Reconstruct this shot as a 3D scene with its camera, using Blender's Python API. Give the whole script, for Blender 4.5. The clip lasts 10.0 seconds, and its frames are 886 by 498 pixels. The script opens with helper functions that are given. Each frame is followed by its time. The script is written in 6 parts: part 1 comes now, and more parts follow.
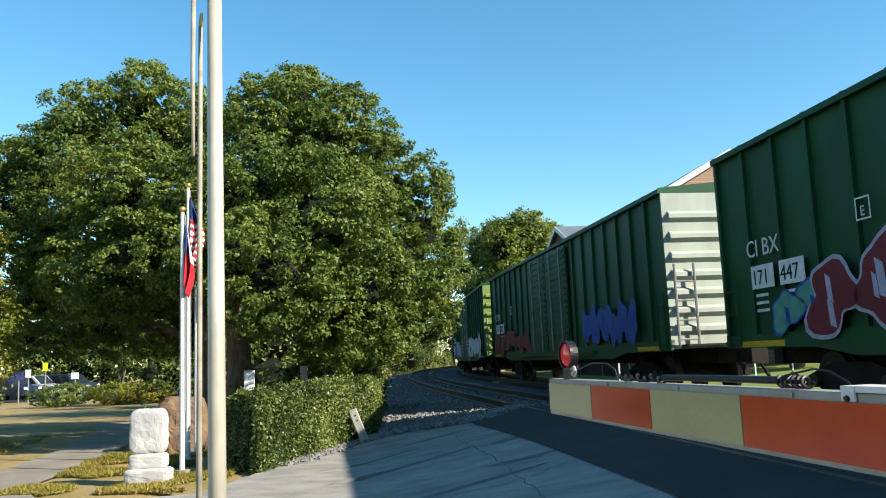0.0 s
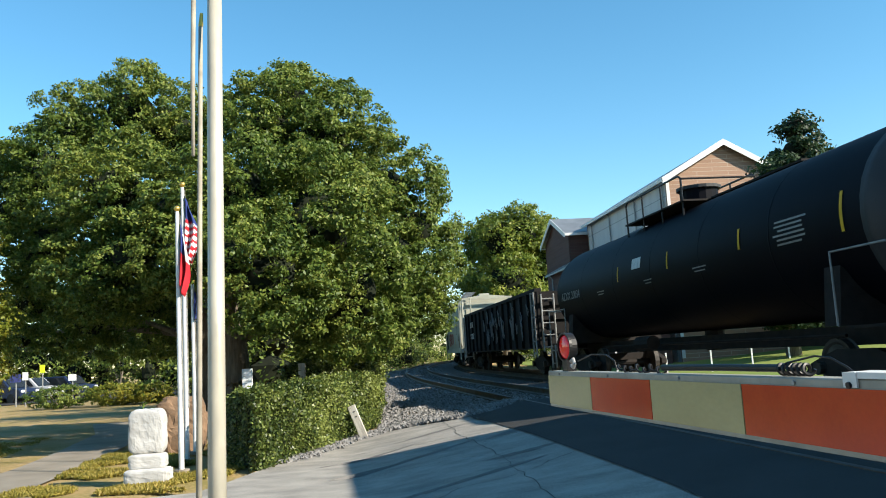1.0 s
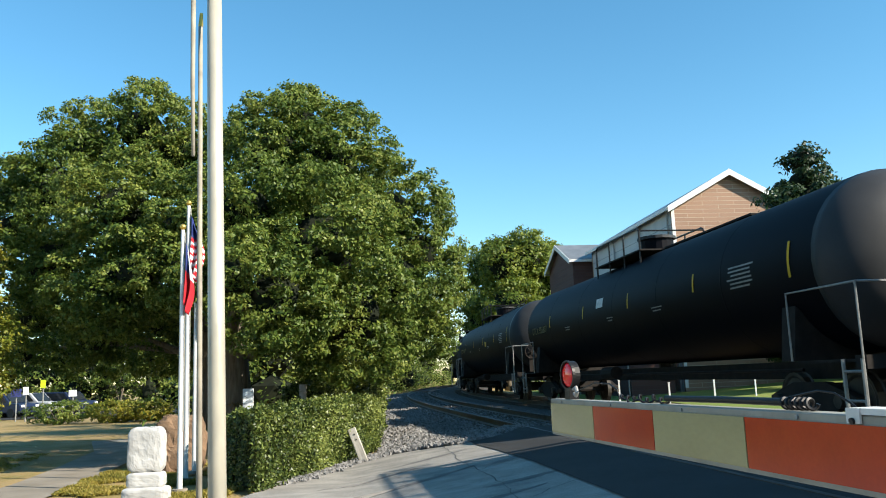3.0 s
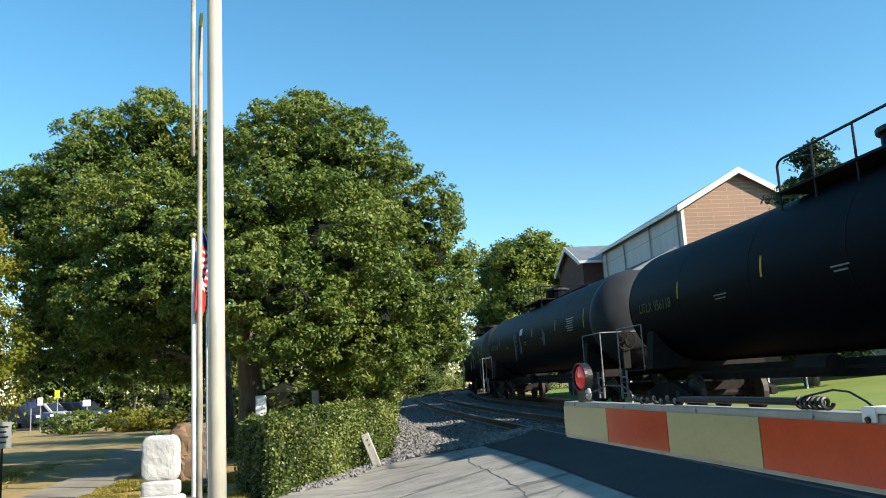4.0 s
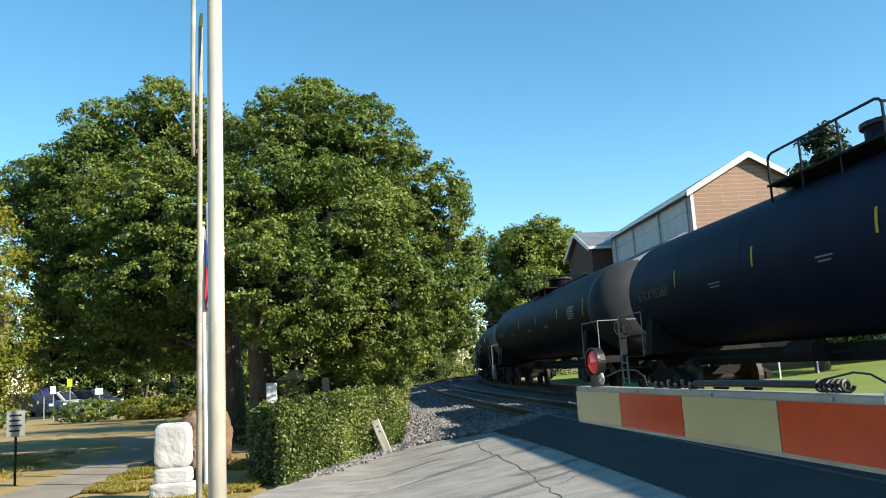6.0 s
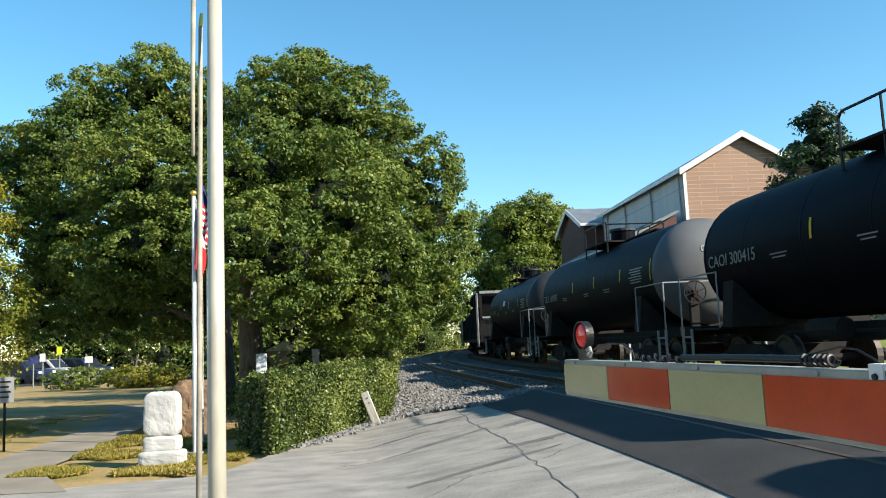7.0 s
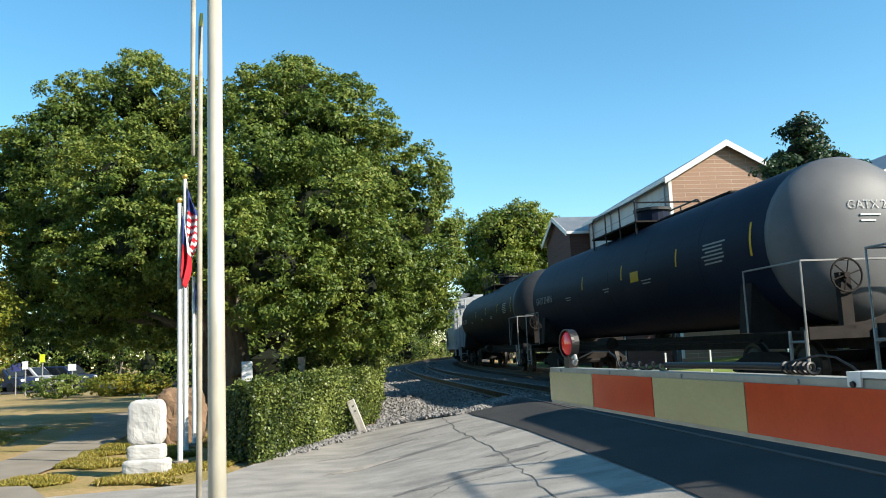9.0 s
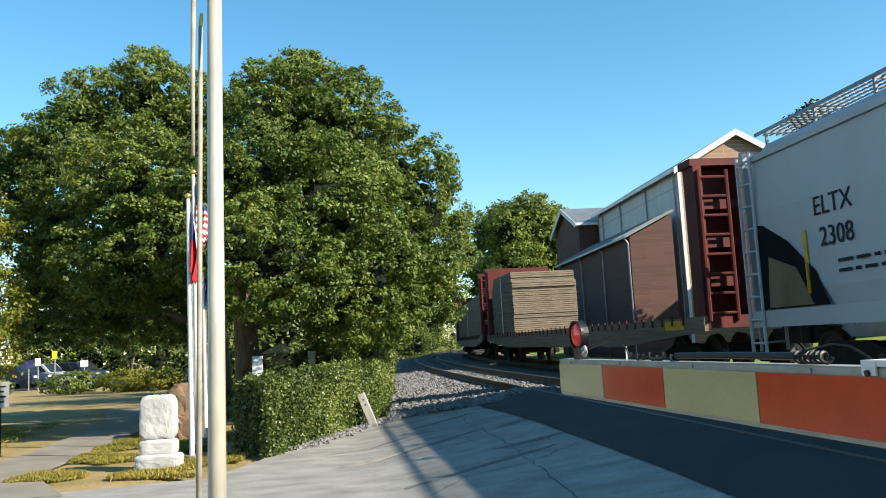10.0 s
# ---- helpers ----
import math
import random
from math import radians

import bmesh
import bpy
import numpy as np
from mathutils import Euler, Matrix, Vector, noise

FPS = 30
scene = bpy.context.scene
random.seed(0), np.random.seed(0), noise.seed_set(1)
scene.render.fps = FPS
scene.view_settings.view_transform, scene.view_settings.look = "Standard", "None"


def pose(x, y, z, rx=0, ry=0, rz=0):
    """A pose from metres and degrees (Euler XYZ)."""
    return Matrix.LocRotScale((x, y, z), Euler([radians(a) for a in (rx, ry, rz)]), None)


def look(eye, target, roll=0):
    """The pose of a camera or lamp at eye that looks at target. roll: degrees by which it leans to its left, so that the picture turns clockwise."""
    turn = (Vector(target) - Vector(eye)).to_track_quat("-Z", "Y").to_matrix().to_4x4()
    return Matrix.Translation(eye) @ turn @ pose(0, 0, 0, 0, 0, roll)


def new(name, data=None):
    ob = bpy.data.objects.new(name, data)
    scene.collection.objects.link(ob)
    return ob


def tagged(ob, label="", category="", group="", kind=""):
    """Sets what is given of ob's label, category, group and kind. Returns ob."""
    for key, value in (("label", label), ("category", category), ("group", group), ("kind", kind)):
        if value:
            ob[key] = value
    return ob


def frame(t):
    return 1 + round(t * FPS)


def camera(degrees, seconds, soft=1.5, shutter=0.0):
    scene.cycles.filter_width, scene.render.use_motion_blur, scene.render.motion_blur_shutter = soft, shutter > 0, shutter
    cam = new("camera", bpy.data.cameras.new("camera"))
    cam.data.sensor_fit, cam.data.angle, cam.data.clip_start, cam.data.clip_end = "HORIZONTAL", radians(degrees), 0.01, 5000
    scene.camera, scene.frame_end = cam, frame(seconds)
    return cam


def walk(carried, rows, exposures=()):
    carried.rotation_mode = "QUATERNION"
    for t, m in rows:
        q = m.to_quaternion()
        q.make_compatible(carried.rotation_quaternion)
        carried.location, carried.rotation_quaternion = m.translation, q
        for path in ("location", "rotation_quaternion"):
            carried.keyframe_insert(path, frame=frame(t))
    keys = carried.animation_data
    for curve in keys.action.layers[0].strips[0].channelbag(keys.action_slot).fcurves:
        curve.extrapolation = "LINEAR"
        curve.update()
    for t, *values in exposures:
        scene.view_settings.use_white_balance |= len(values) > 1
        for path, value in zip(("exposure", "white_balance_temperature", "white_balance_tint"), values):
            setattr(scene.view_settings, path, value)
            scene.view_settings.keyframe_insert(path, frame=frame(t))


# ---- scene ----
PATH = [
    (0, pose(0.012, -0.009, 1.506, 97.87, 2.39, 0.21)),
    (0.5, pose(0.012, -0.000, 1.506, 97.70, 2.69, 0.07)),
    (1, pose(0.008, -0.001, 1.505, 97.50, 3.45, 0.04)),
    (1.5, pose(0.007, -0.005, 1.504, 97.79, 2.88, 0.22)),
    (2, pose(0.003, 0.001, 1.504, 97.59, 2.69, 0.11)),
    (2.5, pose(0.005, -0.008, 1.506, 98.51, 2.06, 0.03)),
    (4, pose(0.004, -0.012, 1.511, 99.46, 3.09, 0.99)),
    (4.5, pose(-0.009, -0.001, 1.511, 98.58, 4.25, 1.39)),
    (5, pose(-0.005, 0.020, 1.506, 98.24, 3.85, 2.90)),
    (5.5, pose(-0.002, -0.009, 1.507, 98.74, 3.77, 1.09)),
    (5.7, pose(-0.004, -0.003, 1.510, 98.86, 3.73, 1.55)),
    (7, pose(0.000, 0.015, 1.500, 96.74, 2.52, 0.95)),
    (7.5, pose(0.001, 0.001, 1.501, 97.21, 2.83, 0.29)),
    (8, pose(-0.004, -0.007, 1.501, 97.25, 2.41, 0.23)),
    (8.5, pose(0.003, 0.005, 1.501, 97.27, 3.29, 0.20)),
    (9, pose(-0.000, -0.000, 1.500, 97.24, 2.50, -0.00)),
    (9.5, pose(0.006, 0.004, 1.497, 96.74, 2.57, 0.50)),
    (10, pose(0.003, 0.013, 1.499, 96.78, 3.03, 0.69)),
]
cam = camera(57.0, 10.0, 1.0, 0.0)
walk(cam, PATH)

# ---- light ----
SUN_EL, SUN_AZ = 30.6, 116.0          # elevation; azimuth from +y towards +x
SUN_DIR = Vector((math.cos(radians(SUN_EL)) * math.sin(radians(SUN_AZ)), math.cos(radians(SUN_EL)) * math.cos(radians(SUN_AZ)), math.sin(radians(SUN_EL))))
world = bpy.data.worlds.new("sky")
scene.world = world
world.use_nodes = True
wn = world.node_tree.nodes
sky = wn.new("ShaderNodeTexSky")
sky.sky_type = "NISHITA"
sky.sun_disc = False
sky.sun_elevation, sky.sun_rotation = radians(SUN_EL), radians(SUN_AZ)
sky.air_density, sky.dust_density, sky.ozone_density = 1.0, 0.0, 2.5
hue = wn.new("ShaderNodeHueSaturation")
hue.inputs["Saturation"].default_value, hue.inputs["Hue"].default_value = 1.22, 0.484
world.node_tree.links.new(sky.outputs[0], hue.inputs["Color"])
world.node_tree.links.new(hue.outputs[0], wn["Background"].inputs[0])
wn["Background"].inputs[1].default_value = 0.104
sun = new("sun", bpy.data.lights.new("sun", "SUN"))
sun.data.energy, sun.data.angle, sun.data.color = 5.0, radians(0.5), (1.0, 0.92, 0.78)
sun.matrix_world = look(SUN_DIR * 60, (0, 0, 0))
scene.view_settings.exposure = 1.13


# ---- materials ----
def mat(name, a, b=None, scale=6.0, rough=0.6, metal=0.0, bump=0.0, fine=60.0, streak=None, spec=0.25, detail=0.35):
    """Two colours mixed by coarse and fine noise, with relief. streak: stretch of the noise along x, y, z."""
    m = bpy.data.materials.new(name)
    m.use_nodes = True
    n, l = m.node_tree.nodes, m.node_tree.links
    p = n["Principled BSDF"]
    b = b or tuple(c * 0.75 for c in a)
    tc = n.new("ShaderNodeTexCoord")
    mp = n.new("ShaderNodeMapping")
    mp.inputs["Scale"].default_value = streak or (1, 1, 1)
    l.new(tc.outputs["Object"], mp.inputs[0])
    n1, n2 = n.new("ShaderNodeTexNoise"), n.new("ShaderNodeTexNoise")
    n1.inputs["Scale"].default_value, n1.inputs["Detail"].default_value = scale, 5
    n2.inputs["Scale"].default_value, n2.inputs["Detail"].default_value = fine, 3
    for k in (n1, n2):
        l.new(mp.outputs[0], k.inputs["Vector"])
    mx = n.new("ShaderNodeMath")
    mx.operation = "MULTIPLY_ADD"
    mx.inputs[1].default_value = detail
    l.new(n2.outputs[0], mx.inputs[0])
    l.new(n1.outputs[0], mx.inputs[2])
    rp = n.new("ShaderNodeMapRange")
    rp.inputs["From Min"].default_value, rp.inputs["From Max"].default_value = 0.35 + detail * 0.4, 0.65 + detail * 0.6
    l.new(mx.outputs[0], rp.inputs["Value"])
    c = n.new("ShaderNodeMix")
    c.data_type = "RGBA"
    c.inputs[6].default_value, c.inputs[7].default_value = (*a, 1), (*b, 1)
    l.new(rp.outputs[0], c.inputs[0])
    l.new(c.outputs[2], p.inputs["Base Color"])
    p.inputs["Roughness"].default_value, p.inputs["Metallic"].default_value = rough, metal
    p.inputs["Specular IOR Level"].default_value = spec
    if bump:
        bp = n.new("ShaderNodeBump")
        bp.inputs["Strength"].default_value, bp.inputs["Distance"].default_value = bump, 0.02
        l.new(mx.outputs[0], bp.inputs["Height"])
        l.new(bp.outputs[0], p.inputs["Normal"])
    return m


def leaf_mat(name, a, b, c, thin=0.36, gloss=0.35, rough=0.5):
    """Leaves: colour by leaf, some light through them."""
    m = bpy.data.materials.new(name)
    m.use_nodes = True
    n, l = m.node_tree.nodes, m.node_tree.links
    p = n["Principled BSDF"]
    g = n.new("ShaderNodeNewGeometry")
    tc = n.new("ShaderNodeTexCoord")
    ns = n.new("ShaderNodeTexNoise")
    ns.inputs["Scale"].default_value = 0.6
    l.new(tc.outputs["Object"], ns.inputs["Vector"])
    ad = n.new("ShaderNodeMath")
    ad.operation = "MULTIPLY_ADD"
    ad.inputs[1].default_value = 0.45
    l.new(g.outputs["Random Per Island"], ad.inputs[0])
    l.new(ns.outputs[0], ad.inputs[2])
    r = n.new("ShaderNodeValToRGB")
    r.color_ramp.elements[0].position, r.color_ramp.elements[1].position = 0.42, 1.0
    r.color_ramp.elements[0].color, r.color_ramp.elements[1].color = (*a, 1), (*c, 1)
    e = r.color_ramp.elements.new(0.72)
    e.color = (*b, 1)
    l.new(ad.outputs[0], r.inputs[0])
    l.new(r.outputs[0], p.inputs["Base Color"])
    p.inputs["Roughness"].default_value = rough
    p.inputs["Specular IOR Level"].default_value = gloss
    t = n.new("ShaderNodeBsdfTranslucent")
    l.new(r.outputs[0], t.inputs[0])
    s = n.new("ShaderNodeMixShader")
    s.inputs[0].default_value = thin
    l.new(p.outputs[0], s.inputs[1])
    l.new(t.outputs[0], s.inputs[2])
    l.new(s.outputs[0], n["Material Output"].inputs[0])
    return m


def brick_mat(name, a, b, mortar):
    m = bpy.data.materials.new(name)
    m.use_nodes = True
    n, l = m.node_tree.nodes, m.node_tree.links
    p = n["Principled BSDF"]
    tc = n.new("ShaderNodeTexCoord")
    sp, cb, ad = n.new("ShaderNodeSeparateXYZ"), n.new("ShaderNodeCombineXYZ"), n.new("ShaderNodeMath")
    l.new(tc.outputs["Object"], sp.inputs[0])
    l.new(sp.outputs[0], ad.inputs[0])
    l.new(sp.outputs[1], ad.inputs[1])
    l.new(ad.outputs[0], cb.inputs[0])
    l.new(sp.outputs[2], cb.inputs[1])
    k = n.new("ShaderNodeTexBrick")
    k.inputs["Color1"].default_value, k.inputs["Color2"].default_value, k.inputs["Mortar"].default_value = (*a, 1), (*b, 1), (*mortar, 1)
    k.inputs["Scale"].default_value, k.inputs["Mortar Size"].default_value = 1.0, 0.012
    k.inputs["Brick Width"].default_value, k.inputs["Row Height"].default_value = 1.9, 0.24
    l.new(cb.outputs[0], k.inputs["Vector"])
    l.new(k.outputs[0], p.inputs["Base Color"])
    bp = n.new("ShaderNodeBump")
    bp.inputs["Strength"].default_value, bp.inputs["Distance"].default_value = 0.6, 0.01
    bp.invert = True
    l.new(k.outputs[1], bp.inputs["Height"])
    l.new(bp.outputs[0], p.inputs["Normal"])
    p.inputs["Roughness"].default_value = 0.85
    return m


M_GRASS = mat("lawn_grass", (0.19, 0.155, 0.045), (0.36, 0.245, 0.12), 0.7, 0.95, bump=0.8, fine=18, detail=0.8)
M_LAWN = mat("mown_lawn", (0.13, 0.19, 0.035), (0.19, 0.22, 0.05), 0.4, 0.9, bump=0.5, fine=20)
M_OLD = mat("old_asphalt", (0.36, 0.335, 0.295), (0.17, 0.16, 0.145), 2.6, 0.92, bump=0.12, fine=90, streak=(0.7, 1.3, 1), detail=1.4)
M_NEW = mat("new_asphalt", (0.027, 0.027, 0.027), (0.044, 0.043, 0.042), 1.2, 0.85, bump=0.5, fine=120, detail=0.5)
M_CONC = mat("path_concrete", (0.27, 0.235, 0.19), (0.19, 0.165, 0.13), 1.2, 0.9, bump=0.3, fine=70)
M_BALLAST = mat("ballast", (0.12, 0.115, 0.11), (0.05, 0.048, 0.046), 14, 0.95, bump=1.0, fine=40, detail=0.7)
M_STONE = mat("crushed_stone", (0.25, 0.24, 0.23), (0.09, 0.088, 0.085), 9, 0.9, bump=0.4, fine=50)
M_STAIN = mat("tyre_stain", (0.115, 0.11, 0.103), (0.18, 0.172, 0.16), 5, 0.9, bump=0.5, fine=70, detail=0.9)
M_CRACK = mat("crack_filler", (0.075, 0.072, 0.066), None, 8, 0.9)
M_RAIL = mat("rail_steel", (0.06, 0.042, 0.032), (0.11, 0.09, 0.075), 4, 0.55, 0.3)
M_TIE = mat("tie_timber", (0.07, 0.055, 0.045), (0.13, 0.11, 0.09), 5, 0.9, bump=0.6, streak=(0.4, 4, 4))
M_BARK = mat("bark", (0.10, 0.08, 0.06), (0.20, 0.17, 0.13), 5, 0.95, bump=1.0, streak=(3, 3, 0.5))
M_LEAF = leaf_mat("oak_leaf", (0.040, 0.074, 0.012), (0.104, 0.152, 0.024), (0.22, 0.25, 0.05), 0.36, 0.28, 0.5)
M_LEAF2 = leaf_mat("light_leaf", (0.085, 0.115, 0.010), (0.17, 0.19, 0.018), (0.30, 0.25, 0.03))
M_LEAF6 = leaf_mat("far_leaf", (0.06, 0.10, 0.012), (0.12, 0.165, 0.02), (0.22, 0.24, 0.03))
M_LEAF3 = leaf_mat("magnolia_leaf", (0.010, 0.026, 0.008), (0.018, 0.042, 0.012), (0.035, 0.065, 0.02))
M_LEAF4 = leaf_mat("hedge_leaf", (0.014, 0.03, 0.006), (0.055, 0.082, 0.013), (0.21, 0.245, 0.06), 0.25, 0.35, 0.42)
M_TUFT = leaf_mat("dry_grass_blade", (0.13, 0.13, 0.02), (0.28, 0.235, 0.04), (0.46, 0.35, 0.10))
M_LEAF5 = leaf_mat("dry_leaf", (0.10, 0.07, 0.025), (0.19, 0.11, 0.04), (0.26, 0.16, 0.06))
# near-black colour for cores that stand for shade inside foliage
M_CORE = mat("inner_shade", (0.006, 0.009, 0.004), (0.011, 0.015, 0.006), 3, 1.0)
M_BRICK = brick_mat("tan_brick", (0.255, 0.155, 0.105), (0.295, 0.18, 0.12), (0.40, 0.32, 0.25))
M_BRICK2 = brick_mat("red_brick", (0.070, 0.030, 0.025), (0.092, 0.042, 0.033), (0.075, 0.05, 0.04))
M_WHITE = mat("white_siding", (0.45, 0.455, 0.46), (0.38, 0.385, 0.40), 1.2, 0.7, streak=(1, 1, 0.3))
M_TRIM = mat("white_trim", (0.62, 0.62, 0.61), (0.54, 0.54, 0.52), 3, 0.5)
M_ROOF = mat("metal_roof", (0.25, 0.26, 0.265), (0.18, 0.19, 0.20), 1.0, 0.4, 0.4)
# black that stands for shade in the hoppers' end bays
M_DARK = mat("bay_shade", (0.014, 0.014, 0.015), None, 4, 0.9, spec=0.03)
M_GREEN = mat("boxcar_green", (0.012, 0.078, 0.027), (0.008, 0.050, 0.018), 1.0, 0.55, streak=(1, 1, 0.3), bump=0.05)
M_GREEN2 = mat("yellow_green_end", (0.13, 0.21, 0.035), (0.22, 0.28, 0.08), 1.5, 0.6, streak=(1, 1, 0.4))
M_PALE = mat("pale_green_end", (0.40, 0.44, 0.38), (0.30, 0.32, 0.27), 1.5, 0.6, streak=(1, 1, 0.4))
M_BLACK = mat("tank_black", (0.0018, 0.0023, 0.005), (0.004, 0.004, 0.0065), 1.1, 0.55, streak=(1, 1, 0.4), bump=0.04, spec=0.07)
M_BLUEB = mat("tank_dark_grey", (0.008, 0.012, 0.027), (0.013, 0.018, 0.034), 0.9, 0.55, streak=(1, 1, 0.4), bump=0.04, spec=0.07)
M_BLUEC = mat("tank_blue_grey", (0.024, 0.034, 0.066), (0.034, 0.044, 0.074), 0.9, 0.5, streak=(1, 1, 0.4), bump=0.04)
M_RUSTT = mat("tank_rusty", (0.07, 0.05, 0.042), (0.04, 0.032, 0.03), 1.0, 0.6, streak=(1, 1, 0.4))
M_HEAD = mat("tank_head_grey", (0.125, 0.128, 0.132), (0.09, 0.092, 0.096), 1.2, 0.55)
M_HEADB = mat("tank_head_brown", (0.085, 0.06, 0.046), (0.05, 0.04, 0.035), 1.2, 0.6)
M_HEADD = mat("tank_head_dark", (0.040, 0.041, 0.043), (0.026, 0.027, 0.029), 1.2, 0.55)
M_GOND = mat("gondola_black", (0.005, 0.0047, 0.0047), (0.011, 0.0095, 0.009), 1.4, 0.85, streak=(1, 1, 0.35), bump=0.1)
M_BROWNC = mat("hopper_brown_black", (0.006, 0.0055, 0.0055), (0.011, 0.009, 0.008), 1.4, 0.85, streak=(1, 1, 0.35), bump=0.1)
M_CREAM = mat("hopper_cream", (0.40, 0.40, 0.33), (0.30, 0.29, 0.23), 0.8, 0.55, streak=(1, 1, 0.3))
M_HWHITE = mat("hopper_white", (0.42, 0.43, 0.44), (0.34, 0.35, 0.36), 0.7, 0.5, streak=(1, 1, 0.3))
M_HGREY = mat("hopper_grimy_grey", (0.27, 0.26, 0.23), (0.14, 0.13, 0.115), 0.7, 0.65, streak=(1, 1, 0.3))
M_TAN = mat("tan_bay", (0.19, 0.14, 0.085), (0.12, 0.09, 0.055), 2, 0.7)
M_RED = mat("oxide_red", (0.12, 0.022, 0.018), (0.07, 0.016, 0.014), 2, 0.7)
M_LUMBER = mat("weathered_lumber", (0.23, 0.18, 0.125), (0.14, 0.11, 0.08), 3, 0.85, streak=(1, 0.25, 5), bump=0.2)
M_TRUCK = mat("truck_grime", (0.012, 0.010, 0.009), (0.024, 0.019, 0.016), 5, 0.85)
M_WHEEL = mat("wheel_steel", (0.035, 0.03, 0.026), (0.07, 0.06, 0.05), 4, 0.5, 0.3)
M_YEL = mat("yellow_mark", (0.62, 0.38, 0.02), (0.5, 0.3, 0.02), 5, 0.6)
M_STENCIL = mat("faded_stencil", (0.20, 0.155, 0.06), (0.12, 0.10, 0.05), 6, 0.7)
M_DIMW = mat("grimy_white_stencil", (0.30, 0.30, 0.29), (0.20, 0.20, 0.19), 6, 0.7)
M_LETTER = mat("white_letter", (0.75, 0.75, 0.73), None, 9, 0.7)
M_LETTERB = mat("black_letter", (0.02, 0.02, 0.03), None, 9, 0.7)
M_STEEL = mat("grey_grab_iron", (0.30, 0.30, 0.29), None, 6, 0.5, 0.3)
M_ARMW = mat("arm_white_sheeting", (0.36, 0.325, 0.17), (0.29, 0.265, 0.14), 7, 0.2, streak=(1, 0.4, 1), fine=120, spec=0.5, bump=0.02)
M_ARMR = mat("arm_red_sheeting", (0.46, 0.030, 0.007), (0.36, 0.020, 0.006), 7, 0.16, fine=120, spec=0.5, bump=0.02)
M_ARME = mat("arm_edge", (0.30, 0.29, 0.25), (0.22, 0.21, 0.18), 10, 0.5)
M_RUBBER = mat("black_rubber", (0.012, 0.012, 0.013), None, 8, 0.45)
M_POLE = mat("worn_aluminium", (0.52, 0.485, 0.39), (0.38, 0.355, 0.29), 18, 0.45, 0.15, streak=(1, 0.15, 1))
M_POLED = mat("dull_rope", (0.38, 0.35, 0.28), (0.24, 0.22, 0.18), 20, 0.8)
M_GOLD = mat("gilt", (0.75, 0.50, 0.12), None, 8, 0.35, 0.8)
M_MARBLE = mat("white_marble", (0.50, 0.49, 0.47), (0.34, 0.335, 0.32), 2.5, 0.6, bump=0.8, fine=9)
M_ROCK = mat("brown_boulder", (0.22, 0.14, 0.085), (0.13, 0.085, 0.055), 3, 0.9, bump=1.0, fine=14)
M_FRED = mat("flag_red", (0.50, 0.02, 0.03), None, 5, 0.8)
M_FWHITE = mat("flag_white", (0.75, 0.74, 0.74), None, 5, 0.8)
M_FBLUE = mat("flag_blue", (0.025, 0.04, 0.16), None, 5, 0.8)
M_WOOD = mat("grey_post_wood", (0.46, 0.43, 0.38), (0.30, 0.28, 0.25), 5, 0.9, bump=0.5, streak=(3, 3, 0.5))
M_SIGNW = mat("sign_white", (0.78, 0.79, 0.80), None, 5, 0.5)
M_SIGNB = mat("sign_blue", (0.05, 0.06, 0.19), None, 5, 0.5)
M_SIGNY = mat("sign_lime", (0.62, 0.78, 0.03), None, 5, 0.5)
M_CARW = mat("car_white", (0.42, 0.43, 0.45), None, 5, 0.3)
M_CARB = mat("car_blue", (0.015, 0.025, 0.06), None, 5, 0.3)
M_GLASS = mat("dark_car_glass", (0.02, 0.025, 0.03), None, 5, 0.08)
M_LENS = bpy.data.materials.new("red_lens")
M_LENS.use_nodes = True
_p = M_LENS.node_tree.nodes["Principled BSDF"]
_p.inputs["Base Color"].default_value, _p.inputs["Roughness"].default_value = (0.45, 0.006, 0.010, 1), 0.12
_p.inputs["Emission Color"].default_value, _p.inputs["Emission Strength"].default_value = (1.0, 0.02, 0.03, 1), 0.05
G_COL = {"teal": mat("spray_teal", (0.10, 0.30, 0.24), None, 6, 0.6), "white": mat("spray_white", (0.60, 0.62, 0.62), None, 6, 0.6),
         "blue": mat("spray_blue", (0.02, 0.05, 0.38), (0.03, 0.10, 0.32), 3, 0.6), "maroon": mat("spray_maroon", (0.17, 0.02, 0.03), None, 6, 0.6),
         "lilac": mat("spray_lilac", (0.42, 0.38, 0.50), None, 6, 0.6), "silver": mat("spray_silver", (0.20, 0.21, 0.21), None, 6, 0.6),
         "red": mat("spray_red", (0.40, 0.03, 0.03), None, 6, 0.6)}


